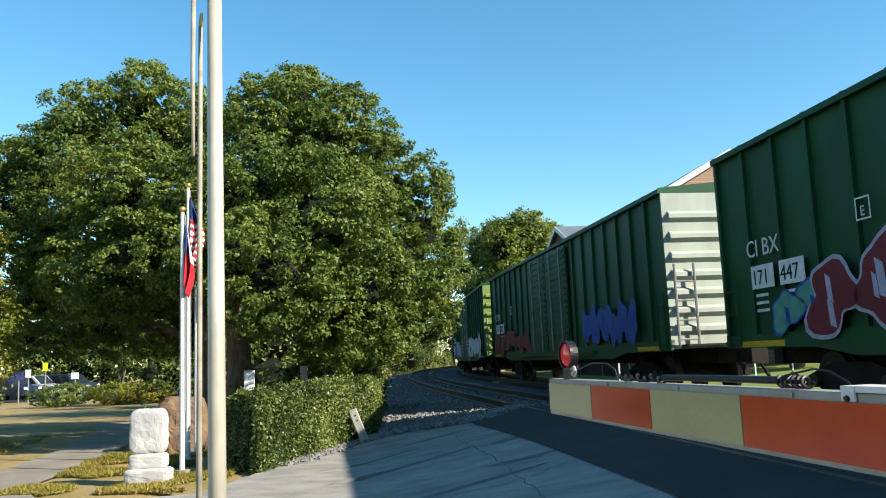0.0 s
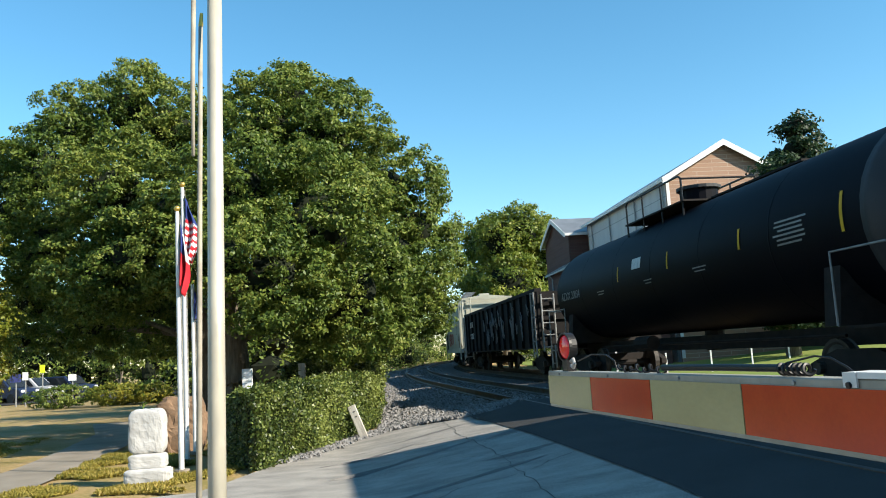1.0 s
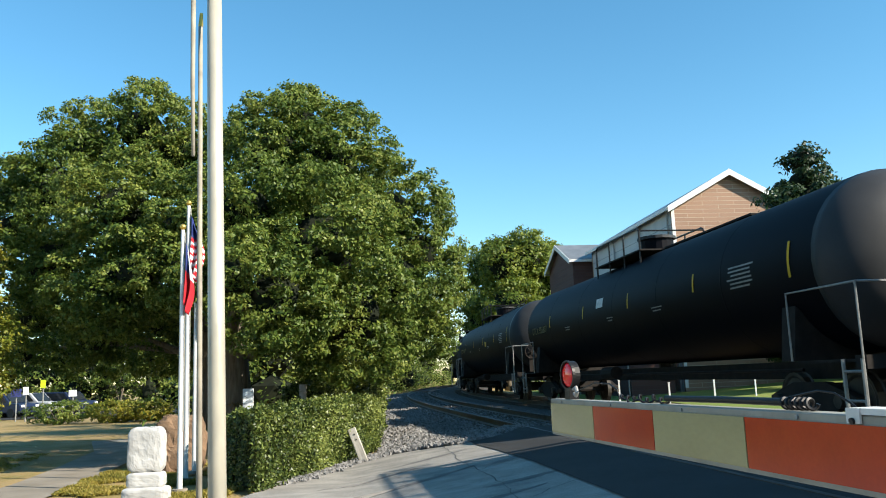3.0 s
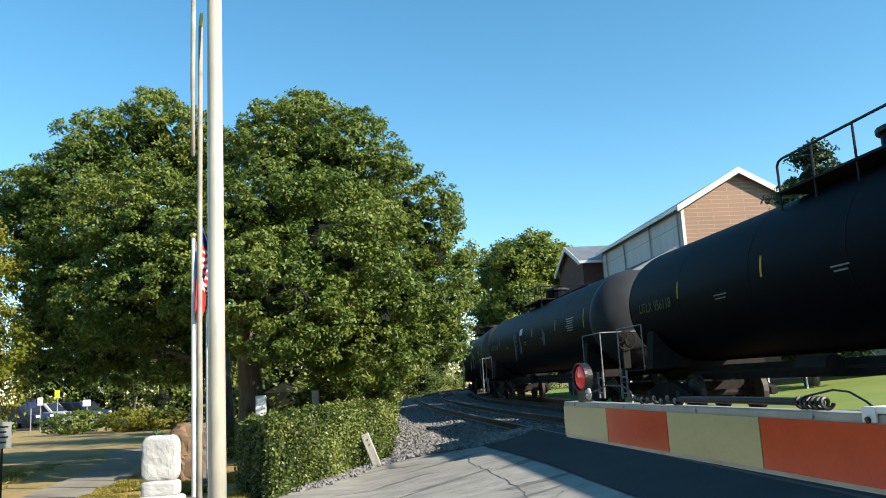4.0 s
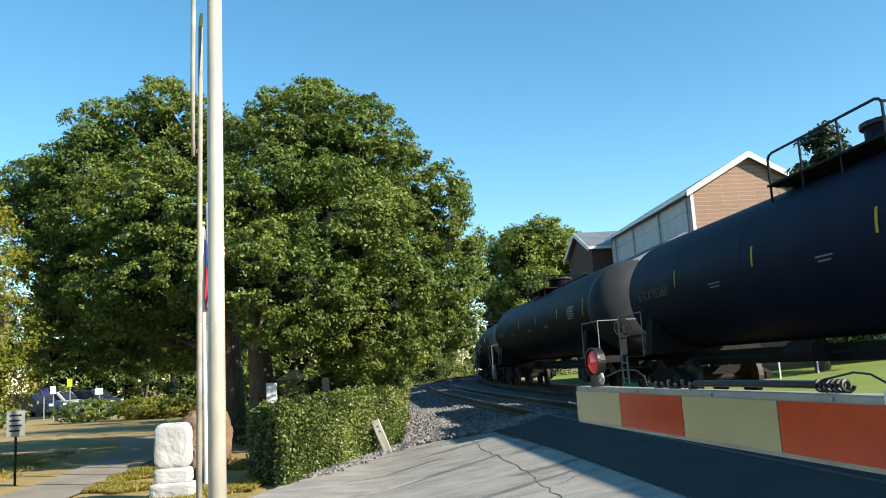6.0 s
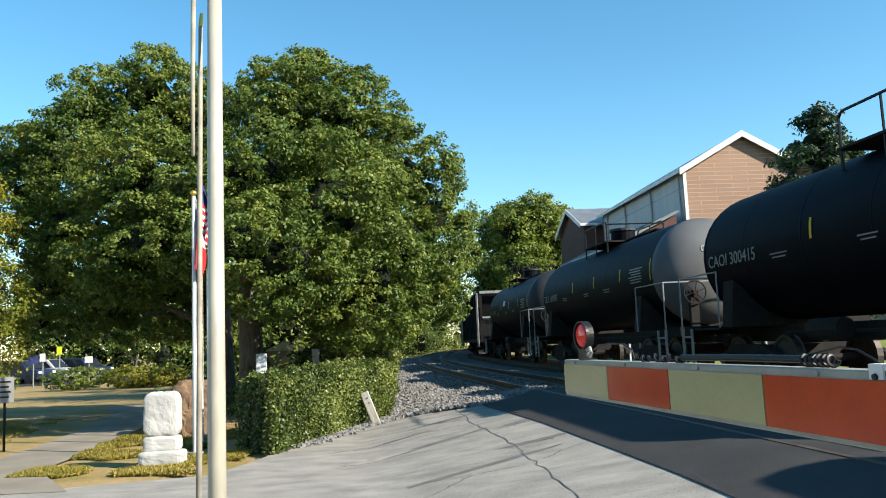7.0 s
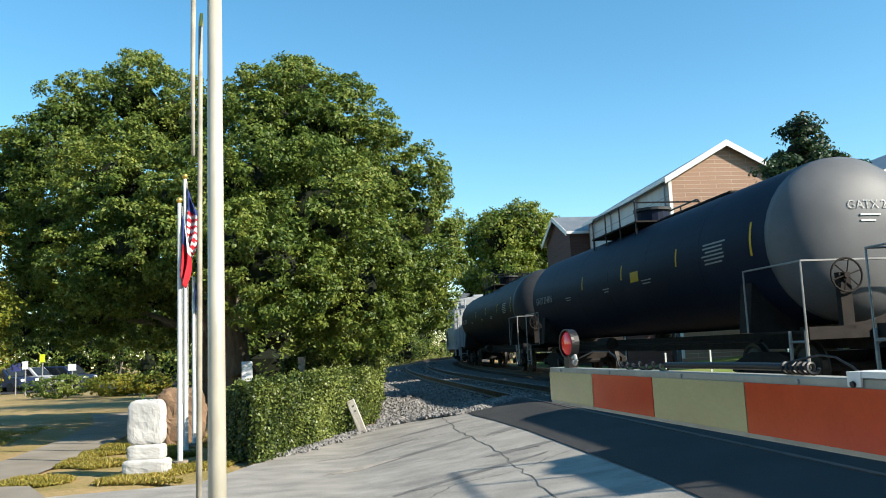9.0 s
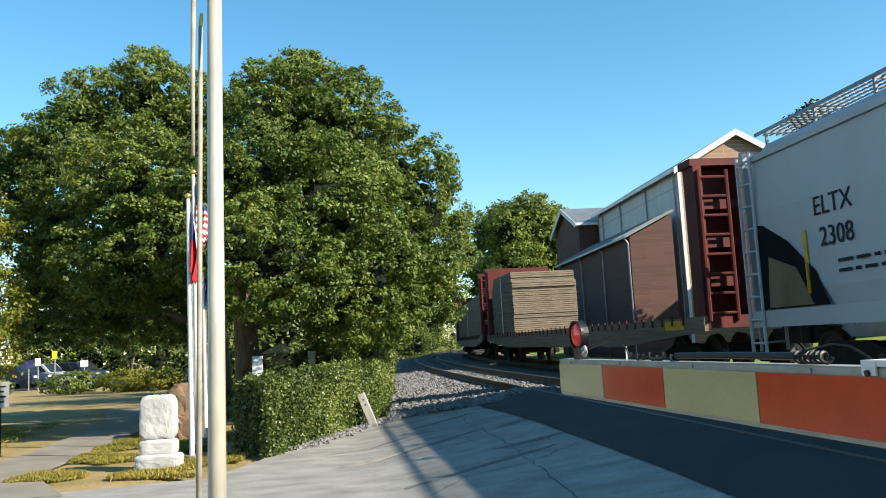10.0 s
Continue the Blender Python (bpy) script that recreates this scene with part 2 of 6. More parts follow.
# ---- mesh tools ----
class Geo:
    """Collects vertices and faces."""

    def __init__(self):
        self.v, self.f = [], []

    def box(self, x0, x1, y0, y1, z0, z1):
        k = len(self.v)
        self.v += [(x, y, z) for z in (z0, z1) for y in (y0, y1) for x in (x0, x1)]
        self.f += [tuple(k + i for i in q) for q in ((0, 2, 3, 1), (4, 5, 7, 6), (0, 1, 5, 4), (2, 6, 7, 3), (0, 4, 6, 2), (1, 3, 7, 5))]
        return self

    def rings(self, rings, cap=True, closed=True):
        k, n = len(self.v), len(rings[0])
        for r in rings:
            self.v += [tuple(p) for p in r]
        for i in range(len(rings) - 1):
            for j in range(n if closed else n - 1):
                a, b = k + i * n + j, k + i * n + (j + 1) % n
                self.f.append((a, b, b + n, a + n))
        if cap:
            self.f.append(tuple(k + j for j in reversed(range(n))))
            self.f.append(tuple(k + (len(rings) - 1) * n + j for j in range(n)))
        return self

    def tube(self, pts, r, n=8, r1=None, cap=True):
        pts = [Vector(p) for p in pts]
        out, up = [], None
        for i, p in enumerate(pts):
            d = (pts[min(i + 1, len(pts) - 1)] - pts[max(i - 1, 0)]).normalized()
            if up is None:
                up = d.orthogonal().normalized()
            up = (up - d * up.dot(d)).normalized()
            side = d.cross(up)
            rr = r if r1 is None else r + (r1 - r) * i / (len(pts) - 1)
            out.append([p + (up * math.cos(a) + side * math.sin(a)) * rr for a in (2 * math.pi * j / n for j in range(n))])
        return self.rings(out, cap)

    def prism(self, prof, a, b, axis="y"):
        """Extrudes the profile (x, z) along y, or (y, z) along x."""
        mk = (lambda p, t: (p[0], t, p[1])) if axis == "y" else (lambda p, t: (t, p[0], p[1]))
        return self.rings([[mk(p, a) for p in prof], [mk(p, b) for p in prof]])

    def mesh(self, name, smooth=False):
        me = bpy.data.meshes.new(name)
        me.from_pydata(self.v, [], self.f)
        bm = bmesh.new()
        bm.from_mesh(me)
        bmesh.ops.recalc_face_normals(bm, faces=bm.faces)
        bm.to_mesh(me)
        bm.free()
        if smooth:
            me.shade_smooth()
        return me


def part(name, geo, material, parent=None, label="", smooth=False, m=None):
    ob = new(name, geo if isinstance(geo, bpy.types.Mesh) else geo.mesh(name, smooth))
    if not ob.data.materials:
        ob.data.materials.append(material)
    ob.parent = parent
    if m is not None:
        ob.matrix_basis = m
    return tagged(ob, label)


def thing(name, label, category, group="", m=None, kind=""):
    ob = new(name)
    ob.empty_display_size = 0.2
    if m is not None:
        ob.matrix_basis = m
    return tagged(ob, label, category, group, kind)


def bevelled(geo, w, seg=2):
    me = geo.mesh("m")
    bm = bmesh.new()
    bm.from_mesh(me)
    bmesh.ops.bevel(bm, geom=bm.edges[:], offset=w, segments=seg, affect="EDGES", profile=0.6)
    bm.to_mesh(me)
    bm.free()
    return me


def text(body, size, material, parent, m, name="lettering"):
    cu = bpy.data.curves.new("t", "FONT")
    cu.body, cu.size, cu.extrude, cu.resolution_u = body, size, 0.003, 3
    tmp = bpy.data.objects.new("t", cu)
    scene.collection.objects.link(tmp)
    me = bpy.data.meshes.new_from_object(tmp.evaluated_get(bpy.context.evaluated_depsgraph_get()))
    bpy.data.objects.remove(tmp)
    me.materials.clear()
    me.materials.append(material)
    return part(name, me, material, parent, m=m)


def leaves(name, pos, nrm, size, material, parent=None, rng=None, aspect=0.55, wild=0.6):
    """Many small folded leaves, one quad each, round the normals given."""
    n = len(pos)
    a = rng.normal(size=(n, 3))
    nr = nrm + wild * a / np.linalg.norm(a, axis=1)[:, None]
    nr /= np.linalg.norm(nr, axis=1)[:, None]
    u = np.cross(nr, rng.normal(size=(n, 3)))
    u /= np.linalg.norm(u, axis=1)[:, None] + 1e-9
    w = np.cross(nr, u)
    s = (size * rng.uniform(0.6, 1.3, n))[:, None]
    v = np.stack([pos - u * s, pos - w * s * aspect - nr * s * 0.15, pos + u * s, pos + w * s * aspect - nr * s * 0.15], axis=1).reshape(-1, 3)
    me = bpy.data.meshes.new(name)
    me.vertices.add(4 * n)
    me.vertices.foreach_set("co", v.astype(np.float32).ravel())
    me.loops.add(4 * n)
    me.loops.foreach_set("vertex_index", np.arange(4 * n, dtype=np.int32))
    me.polygons.add(n)
    me.polygons.foreach_set("loop_start", np.arange(0, 4 * n, 4, dtype=np.int32))
    me.polygons.foreach_set("loop_total", np.full(n, 4, dtype=np.int32))
    me.update()
    me.validate()
    me.materials.append(material)
    return part(name, me, material, parent)


def lobes_cloud(lobes, count, clump, per, rng, depth=0.35):
    """Leaf places in clumps on and under the skins of ellipsoid lobes (x, y, z, rx, ry, rz)."""
    L = np.array(lobes, float)
    w = (L[:, 3] * L[:, 4] + L[:, 4] * L[:, 5] + L[:, 3] * L[:, 5])
    k = rng.choice(len(L), count, p=w / w.sum())
    d = rng.normal(size=(count, 3))
    d /= np.linalg.norm(d, axis=1)[:, None]
    r = 1.0 - np.abs(rng.normal(size=count)) * depth * 0.6
    r = np.clip(r, 0.25, 1.0) + rng.normal(size=count) * 0.035
    c = L[k, :3] + d * L[k, 3:] * r[:, None]
    inside = np.zeros(count, bool)
    for j in range(len(L)):
        inside |= (((c - L[j, :3]) / L[j, 3:]) ** 2).sum(1) < 0.45
    c, d = c[~inside], d[~inside]
    n = len(c)
    o = rng.normal(size=(n, per, 3))
    o /= np.linalg.norm(o, axis=2)[..., None]
    o[..., 2] = np.where(rng.random((n, per)) < 0.7, np.abs(o[..., 2]), o[..., 2])
    o *= (rng.random((n, per, 1)) ** 0.4) * clump * rng.uniform(0.6, 1.15, (n, 1, 1)) * np.array([1.0, 1.0, 0.8])
    pos = (c[:, None, :] + o).reshape(-1, 3)
    nrm = (d[:, None, :] * 0.5 + o / clump * 1.1 + np.array([0, 0, 0.35])).reshape(-1, 3)
    return pos, nrm / (np.linalg.norm(nrm, axis=1)[:, None] + 1e-9)


def billows(lobes, radius, seed):
    """Breaks large lobes into many small ones along their skins."""
    r = np.random.default_rng(seed)
    out = []
    for x, y, z, rx, ry, rz in lobes:
        m = (rx + ry + rz) / 3
        for _ in range(int(5.0 * (m / radius) ** 2) + 4):
            d = r.normal(size=3)
            d /= np.linalg.norm(d)
            q = radius * r.uniform(0.6, 1.25)
            k = (m - q * 0.72) / m
            out.append((x + d[0] * rx * k, y + d[1] * ry * k, z + d[2] * rz * k, q, q, q * 0.78))
    return out


def tree(name, label, base, height, trunk_r, lobes, material, count, clump, per, size, seed, limbs=7, core=0.72, billow=0.0):
    rng = np.random.default_rng(seed)
    t = thing(name, label, "tree", m=pose(*base))
    g = Geo()
    top = height * 0.55
    lean = rng.uniform(-0.4, 0.4, 2)
    g.tube([(0, 0, -0.2), (lean[0] * 0.1, lean[1] * 0.1, top * 0.3), (lean[0] * 0.5, lean[1] * 0.5, top * 0.65), (lean[0], lean[1], top)], trunk_r * 1.25, 12, trunk_r * 0.45)
    tr = part("trunk", g, M_BARK, t, smooth=True)
    L = np.array(lobes)
    order = rng.permutation(len(L))[:limbs]
    for j in order:
        c = Vector(L[j, :3])
        z0 = top * rng.uniform(0.35, 0.85)
        s = Vector((lean[0] * z0 / top, lean[1] * z0 / top, z0))
        mid = s.lerp(c, 0.5) + Vector((0, 0, 0.25))
        part("limb", Geo().tube([s, mid, c], trunk_r * 0.38, 7, trunk_r * 0.09), M_BARK, t, smooth=True)
    pos, nrm = lobes_cloud(billows(lobes, billow, seed) if billow else lobes, count, clump, per, rng)
    leaves("crown", pos, nrm, size, material, t, rng, wild=0.8)
    # dark cores put shade into the gaps of the crown
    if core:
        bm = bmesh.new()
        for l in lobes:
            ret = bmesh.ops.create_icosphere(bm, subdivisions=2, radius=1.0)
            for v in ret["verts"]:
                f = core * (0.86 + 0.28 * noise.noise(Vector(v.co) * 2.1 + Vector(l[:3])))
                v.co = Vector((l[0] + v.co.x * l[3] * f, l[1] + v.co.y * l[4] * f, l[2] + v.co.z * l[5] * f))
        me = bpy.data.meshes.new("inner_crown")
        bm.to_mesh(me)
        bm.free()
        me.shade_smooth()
        part("inner_crown", me, M_CORE, t, "dark core that stands for inner shade")
    return t


# ---- ground ----
TRACK_TURN, TRACK_X = 0.1413, 7.456
TC, TS = math.cos(TRACK_TURN), math.sin(TRACK_TURN)
RAIL_Z = 0.45
TRACK = pose(TRACK_X + 1.6 * TC, 1.6 * TS, RAIL_Z, 0.22, 0, math.degrees(TRACK_TURN))


BEND, BEND_AT, BEND_END = 272.0, 30.0, 130.0      # the line bends to the right: radius, start and end along it
SECOND = -4.2                                       # centre of the nearer, empty track


def track_local(s, off=0.0):
    """Place in the track's space at the distance s along the line and off to its right; and the turn there."""
    if s <= BEND_AT:
        return Vector((off, s, 0)), 0.0
    th = (min(s, BEND_END) - BEND_AT) / BEND
    p = Vector((BEND * (1 - math.cos(th)), BEND_AT + BEND * math.sin(th), 0))
    p += Vector((math.sin(th), math.cos(th), 0)) * max(0.0, s - BEND_END)
    return p + Vector((math.cos(th), -math.sin(th), 0)) * off, th


def track_coords(x, y):
    """Distance along the line and distance to the left of its centre."""
    lx, ly = (x - TRACK_X) * TC + y * TS - 1.6, along_straight(x, y)
    if ly <= BEND_AT:
        return ly, -lx
    th = math.atan2(ly - BEND_AT, BEND - lx)
    top = (BEND_END - BEND_AT) / BEND
    if th <= top:
        return BEND_AT + BEND * th, math.hypot(BEND - lx, ly - BEND_AT) - BEND
    p, th = track_local(BEND_END)
    q = Vector((lx, ly, 0)) - p
    return BEND_END + q.x * math.sin(th) + q.y * math.cos(th), -(q.x * math.cos(th) - q.y * math.sin(th))


def along_straight(x, y):
    return -(x - TRACK_X) * TS + y * TC


def off_track(x, y):
    """Distance to the left of the line's centre."""
    return track_coords(x, y)[1]


def ramp(a, b, x):
    return min(1.0, max(0.0, (x - a) / (b - a)))


def ground_z(x, y):
    s, off = track_coords(x, y)
    d = max(0.0, off + SECOND) if off > 0 else -off
    z = (0.43 + 0.0038 * min(max(s, 0.0), 20.0)) * (1 - (ramp(1.0, 4.4, d) if off > 0 else ramp(1.9, 8.6, d)))
    if s > 18:
        k = ramp(18.0, 20.5, s)
        z = z * (1 - k) + k * (0.18 * (1 - ramp(2.2, 4.6, d)) + 0.0039 * min(s, 120) * (1 - ramp(3, 12, d)))
    if off < -4:
        z += 1.75 * ramp(5, 32, -off) * ramp(10, 24, s)
    return z


ROAD_END = [(-6, 9.6), (-3.05, 10.6), (-2.95, 12.1), (-2.4, 13.65), (-1.78, 15.8), (-1.2, 16.35), (-0.4, 16.3), (0.3, 15.95), (0.8, 16.05), (1.2, 16.6), (1.7, 17.6), (9.0, 18.4), (60, 19)]


def road_end(x):
    """The far edge of the asphalt at x."""
    for a, b in zip(ROAD_END, ROAD_END[1:]):
        if x <= b[0]:
            return a[1] + (b[1] - a[1]) * ramp(a[0], b[0], x)
    return 19.0


def sheet(name, xs, ys, inside, lift, material, label, kind="structure", category="ground", thick=0.0):
    v, f, idx = [], [], {}
    for j, y in enumerate(ys):
        for i, x in enumerate(xs):
            idx[i, j] = len(v)
            v.append((x, y, ground_z(x, y) + (lift(x, y) if callable(lift) else lift)))
    for j in range(len(ys) - 1):
        for i in range(len(xs) - 1):
            if inside(0.5 * (xs[i] + xs[i + 1]), 0.5 * (ys[j] + ys[j + 1])):
                f.append((idx[i, j], idx[i + 1, j], idx[i + 1, j + 1], idx[i, j + 1]))
    me = bpy.data.meshes.new(name)
    me.from_pydata(v, [], f)
    me.shade_smooth()
    me.materials.append(material)
    return tagged(new(name, me), label, category, kind=kind)


def strip(name, rows, lift, material, label, n=10, category="pavement"):
    """A surface between left and right edges, row by row: (xl, yl, xr, yr)."""
    v, f = [], []
    for xl, yl, xr, yr in rows:
        for i in range(n + 1):
            x, y = xl + (xr - xl) * i / n, yl + (yr - yl) * i / n
            v.append((x, y, ground_z(x, y) + lift))
    for j in range(len(rows) - 1):
        for i in range(n):
            a = j * (n + 1) + i
            f.append((a, a + 1, a + n + 2, a + n + 1))
    g = Geo()
    g.v, g.f = v, f
    me = g.mesh(name)
    me.shade_smooth()
    me.materials.append(material)
    return tagged(new(name, me), label, category, kind="structure")


def spaced(a, b, near, far):
    out, x = [0.0], 0.0
    while x < max(abs(a), abs(b)):
        x += near + (far - near) * min(1, x / 400)
        out.append(x)
    return sorted({-q for q in out if -q >= a} | {q for q in out if q <= b})


sheet("ground", spaced(-900, 900, 0.8, 60), spaced(-300, 1500, 0.8, 60), lambda x, y: True, lambda x, y: -0.16 if x > -5.2 and y < road_end(x) - 0.5 else -0.03, M_GRASS,
      "lawn of dry yellow-green grass with bare earth patches")
sheet("lawn", [x * 2.5 for x in range(2, 60)], [y * 2.5 for y in range(-10, 60)], lambda x, y: off_track(x, y) < -5, 0.02, M_LAWN,
      "mown bright green lawn beyond the railway")


def lerp_rows(pts, step=0.8):
    out = []
    for a, b in zip(pts, pts[1:]):
        k = max(1, int(max(abs(b[i] - a[i]) for i in (1, 3)) / step))
        out += [tuple(a[i] + (b[i] - a[i]) * t / k for i in range(4)) for t in range(k)]
    return out + [pts[-1]]


road = strip("road", lerp_rows([(-30, -12, 30, -12), (-30, 9.6, 30, 9.6)]), 0.0, M_OLD, "worn light grey asphalt road with cracks and tyre stains", n=110)
def asphalt(name, xs, lo, lift, material, label, n=46):
    """Asphalt from the line lo(x) to the road's far edge."""
    v, f = [], []
    for x in xs:
        a, b = lo(x), road_end(x)
        for i in range(n + 1):
            y = a + (b - a) * i / n
            v.append((x, y, ground_z(x, y) + lift))
    for j in range(len(xs) - 1):
        for i in range(n):
            a = j * (n + 1) + i
            f.append((a, a + n + 1, a + n + 2, a + 1))
    g = Geo()
    g.v, g.f = v, f
    me = g.mesh(name)
    me.shade_smooth()
    me.materials.append(material)
    return tagged(new(name, me), label, "pavement", kind="structure")


XS = [-6 + 0.2 * i for i in range(111)]
apron = asphalt("road_apron", XS, lambda x: 9.597, 0.0, M_OLD, "worn light grey asphalt apron with cracks")
PATCH = [(0.42, 16.0), (0.5, 15.3), (0.82, 13.78), (1.17, 11.8), (1.58, 8.88), (1.82, 7.14), (1.94, 6.0), (2.02, -12)]


def patch_start(x):
    for a, b in zip(PATCH, PATCH[1:]):
        if x <= b[0]:
            return a[1] + (b[1] - a[1]) * ramp(a[0], b[0], x)
    return -12.0


asphalt("asphalt_patch", [0.42 + 0.04 * i for i in range(42)] + [2.3 + 0.3 * i for i in range(60)], patch_start, 0.012, M_NEW, "newer dark asphalt laid up to the railway crossing", n=70)
strip("path", lerp_rows([(-7.0, 9.7, -4.6, 9.7), (-7.3, 12.0, -5.9, 11.6), (-7.6, 14.6, -6.25, 14.2), (-8.2, 17.6, -6.9, 18.0), (-9.3, 22.0, -8.1, 22.4), (-11.5, 27, -10.2, 27.4)]),
      0.006, M_CONC, "pale concrete footpath crossing the lawn", n=8)
for pts in ([(-0.1, 16.2), (0.2, 13.4), (0.62, 10.6), (0.86, 8.1), (1.0, 6.0)], [(0.62, 10.6), (0.1, 10.9), (-0.7, 10.8), (-1.5, 11.1)],
            [(0.8, 8.9), (0.1, 8.8), (-0.6, 8.9)], [(0.62, 10.6), (1.2, 10.2), (1.9, 10.0)], [(0.2, 13.4), (-0.6, 13.2)], [(1.9, 10.0), (1.2, 9.4), (0.86, 9.0)], [(-0.1, 16.2), (0.25, 17.0), (0.5, 17.6)], [(-2.2, 13.6), (-1.2, 13.5), (-0.6, 13.2)], [(0.45, 11.9), (1.1, 12.3), (1.5, 12.5)], [(-1.5, 11.1), (-2.4, 11.0)], [(0.1, 8.8), (-0.4, 8.0), (-0.9, 7.4)]):
    g, rng = Geo(), random.Random(len(pts) * 7)
    left, right = [], []
    fine = []
    for a, b in zip(pts, pts[1:]):
        for i in range(12):
            fine.append((a[0] + (b[0] - a[0]) * i / 12 + rng.uniform(-0.03, 0.03), a[1] + (b[1] - a[1]) * i / 12 + rng.uniform(-0.03, 0.03)))
    for x, y in fine:
        w = rng.uniform(0.002, 0.008)
        left.append((x - w, y - w * 0.4, ground_z(x, y) + 0.004))
        right.append((x + w, y + w * 0.4, ground_z(x, y) + 0.004))
    k = len(fine)
    g.v = left + right
    g.f = [(i, k + i, k + i + 1, i + 1) for i in range(k - 1)]
    part("crack", g, M_CRACK, apron if pts[0][1] > 9.7 else road)

for cx, cy, lx, ly, turn in ((1.15, 12.6, 0.75, 0.16, 35), (-0.6, 11.6, 1.5, 0.10, 40), (0.2, 9.2, 1.2, 0.09, 30), (-1.2, 12.8, 0.9, 0.08, 40), (-0.3, 14.4, 0.7, 0.10, 35), (1.0, 10.4, 0.6, 0.12, 20)):
    rng, ca, sa = random.Random(int(cx * 100 + cy)), math.cos(radians(turn)), math.sin(radians(turn))
    ring = []
    for j in range(36):
        a = 2 * math.pi * j / 36
        q = rng.uniform(0.7, 1.15)
        x, y = lx * q * math.cos(a), ly * q * math.sin(a)
        X, Y = cx + x * ca - y * sa, cy + x * sa + y * ca
        ring.append((X, Y, ground_z(X, Y) + 0.003))
    g = Geo()
    g.v = ring + [(cx, cy, ground_z(cx, cy) + 0.003)]
    g.f = [(j, (j + 1) % 36, 36) for j in range(36)]
    part("stain", g, M_STAIN, apron, "dark tyre stain")

# ---- railway ----
def along(prof, a, b):
    """Sweeps a profile (offset, height) along the line."""
    ss = [a] + [q for q in (BEND_AT + 5.0 * i for i in range(21)) if a < q < b] + [b]
    return Geo().rings([[track_local(q, x)[0] + Vector((0, 0, z)) for x, z in prof] for q in ss])


tie = Geo().box(-1.3, 1.3, -0.11, 0.11, -0.33, -0.172).mesh("tie")
tie.materials.append(M_TIE)
RAIL_PROF = [(-0.075, -0.17), (0.075, -0.17), (0.075, -0.155), (0.012, -0.13), (0.012, -0.045), (0.036, -0.035), (0.036, 0), (-0.036, 0), (-0.036, -0.035), (-0.012, -0.045), (-0.012, -0.13), (-0.075, -0.155)]
for centre, label in ((0.0, "railway track with rusty rails that carries the train"), (SECOND, "empty railway track with rusty rails on grey ballast")):
    track = thing("railway_track", label, "railway track", m=TRACK, kind="structure")
    for sx in (-0.755, 0.755):
        part("rail", along([(centre + sx + a, b) for a, b in RAIL_PROF], -80, 660), M_RAIL, track, "rusty steel rail with a worn top")
    for i in range(110):
        p, th = track_local(18.0 + i * 0.55, centre)
        part("tie", tie, M_TIE, track, m=pose(p.x, p.y, 0, 0, 0, -math.degrees(th)))
bed = along([(-8.3, -0.75), (-6.0, -0.26), (-5.6, -0.215), (1.75, -0.215), (3.6, -0.75)], 16.9, 660)
part("ballast_bed", bed, M_BALLAST, track, "grey crushed stone ballast")
rng = np.random.default_rng(5)


def stones(name, places, size, material, label):
    base = np.array([(1, 0, 0), (-1, 0, 0), (0, 1, 0), (0, -1, 0), (0, 0, 1), (0, 0, -1)], float)
    tri = np.array([(0, 2, 4), (2, 1, 4), (1, 3, 4), (3, 0, 4), (2, 0, 5), (1, 2, 5), (3, 1, 5), (0, 3, 5)])
    n = len(places)
    q = base[None] * rng.uniform(0.5, 1.2, (n, 6, 1)) * size * rng.uniform(0.6, 1.5, (n, 1, 1))
    a = rng.uniform(0, 6.283, n)
    ca, sa = np.cos(a)[:, None], np.sin(a)[:, None]
    x, y, z = q[..., 0], q[..., 1], q[..., 2]
    y, z = y * 0.8 + z * 0.6, z * 0.8 - y * 0.6
    v = np.stack([x * ca - y * sa, x * sa + y * ca, z], -1) + places[:, None]
    f = (tri[None] + 6 * np.arange(n)[:, None, None]).reshape(-1, 3)
    me = bpy.data.meshes.new(name)
    me.from_pydata(v.reshape(-1, 3).tolist(), [], f.tolist())
    me.materials.append(material)
    return tagged(new(name, me), label, "gravel", kind="stuff")


pl = []
for i in range(30000):
    s = 16.0 + 56 * rng.random() ** 1.8
    d = rng.uniform(4.2, 9.6) if i % 4 else rng.uniform(2.4, 4.9)
    p = TRACK @ track_local(s, -d)[0]
    x, y = p.x, p.y
    if y < road_end(x) or (d > 7.2 and x < -1.5 - (y - 18) * 0.1) or min(abs(d - 3.445), abs(d - 4.955)) < 0.1:
        continue
    bed_z = RAIL_Z + 0.0038 * s - (0.215 if d < 5.6 else 0.215 + (d - 5.6) * 0.205)
    pl.append((x, y, max(ground_z(x, y) - 0.01, bed_z) + rng.uniform(0, 0.03)))
for i in range(2600):
    t = rng.random()
    x = -2.6 + 4.1 * t
    y = road_end(x)
    pl.append((x + rng.normal() * 0.1 - 0.06, y + abs(rng.normal()) * 0.16 - 0.03, ground_z(x, y) + 0.01))
stones("gravel", np.array(pl), 0.05, M_STONE, "loose pale grey crushed stone beside the track")


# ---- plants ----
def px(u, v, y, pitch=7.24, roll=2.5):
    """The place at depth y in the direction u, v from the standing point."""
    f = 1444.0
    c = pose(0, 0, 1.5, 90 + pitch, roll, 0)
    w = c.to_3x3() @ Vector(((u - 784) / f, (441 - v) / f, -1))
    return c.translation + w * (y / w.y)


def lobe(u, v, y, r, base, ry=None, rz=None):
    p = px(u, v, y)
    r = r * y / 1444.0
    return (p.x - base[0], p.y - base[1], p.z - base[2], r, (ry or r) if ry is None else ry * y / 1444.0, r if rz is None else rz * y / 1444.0)


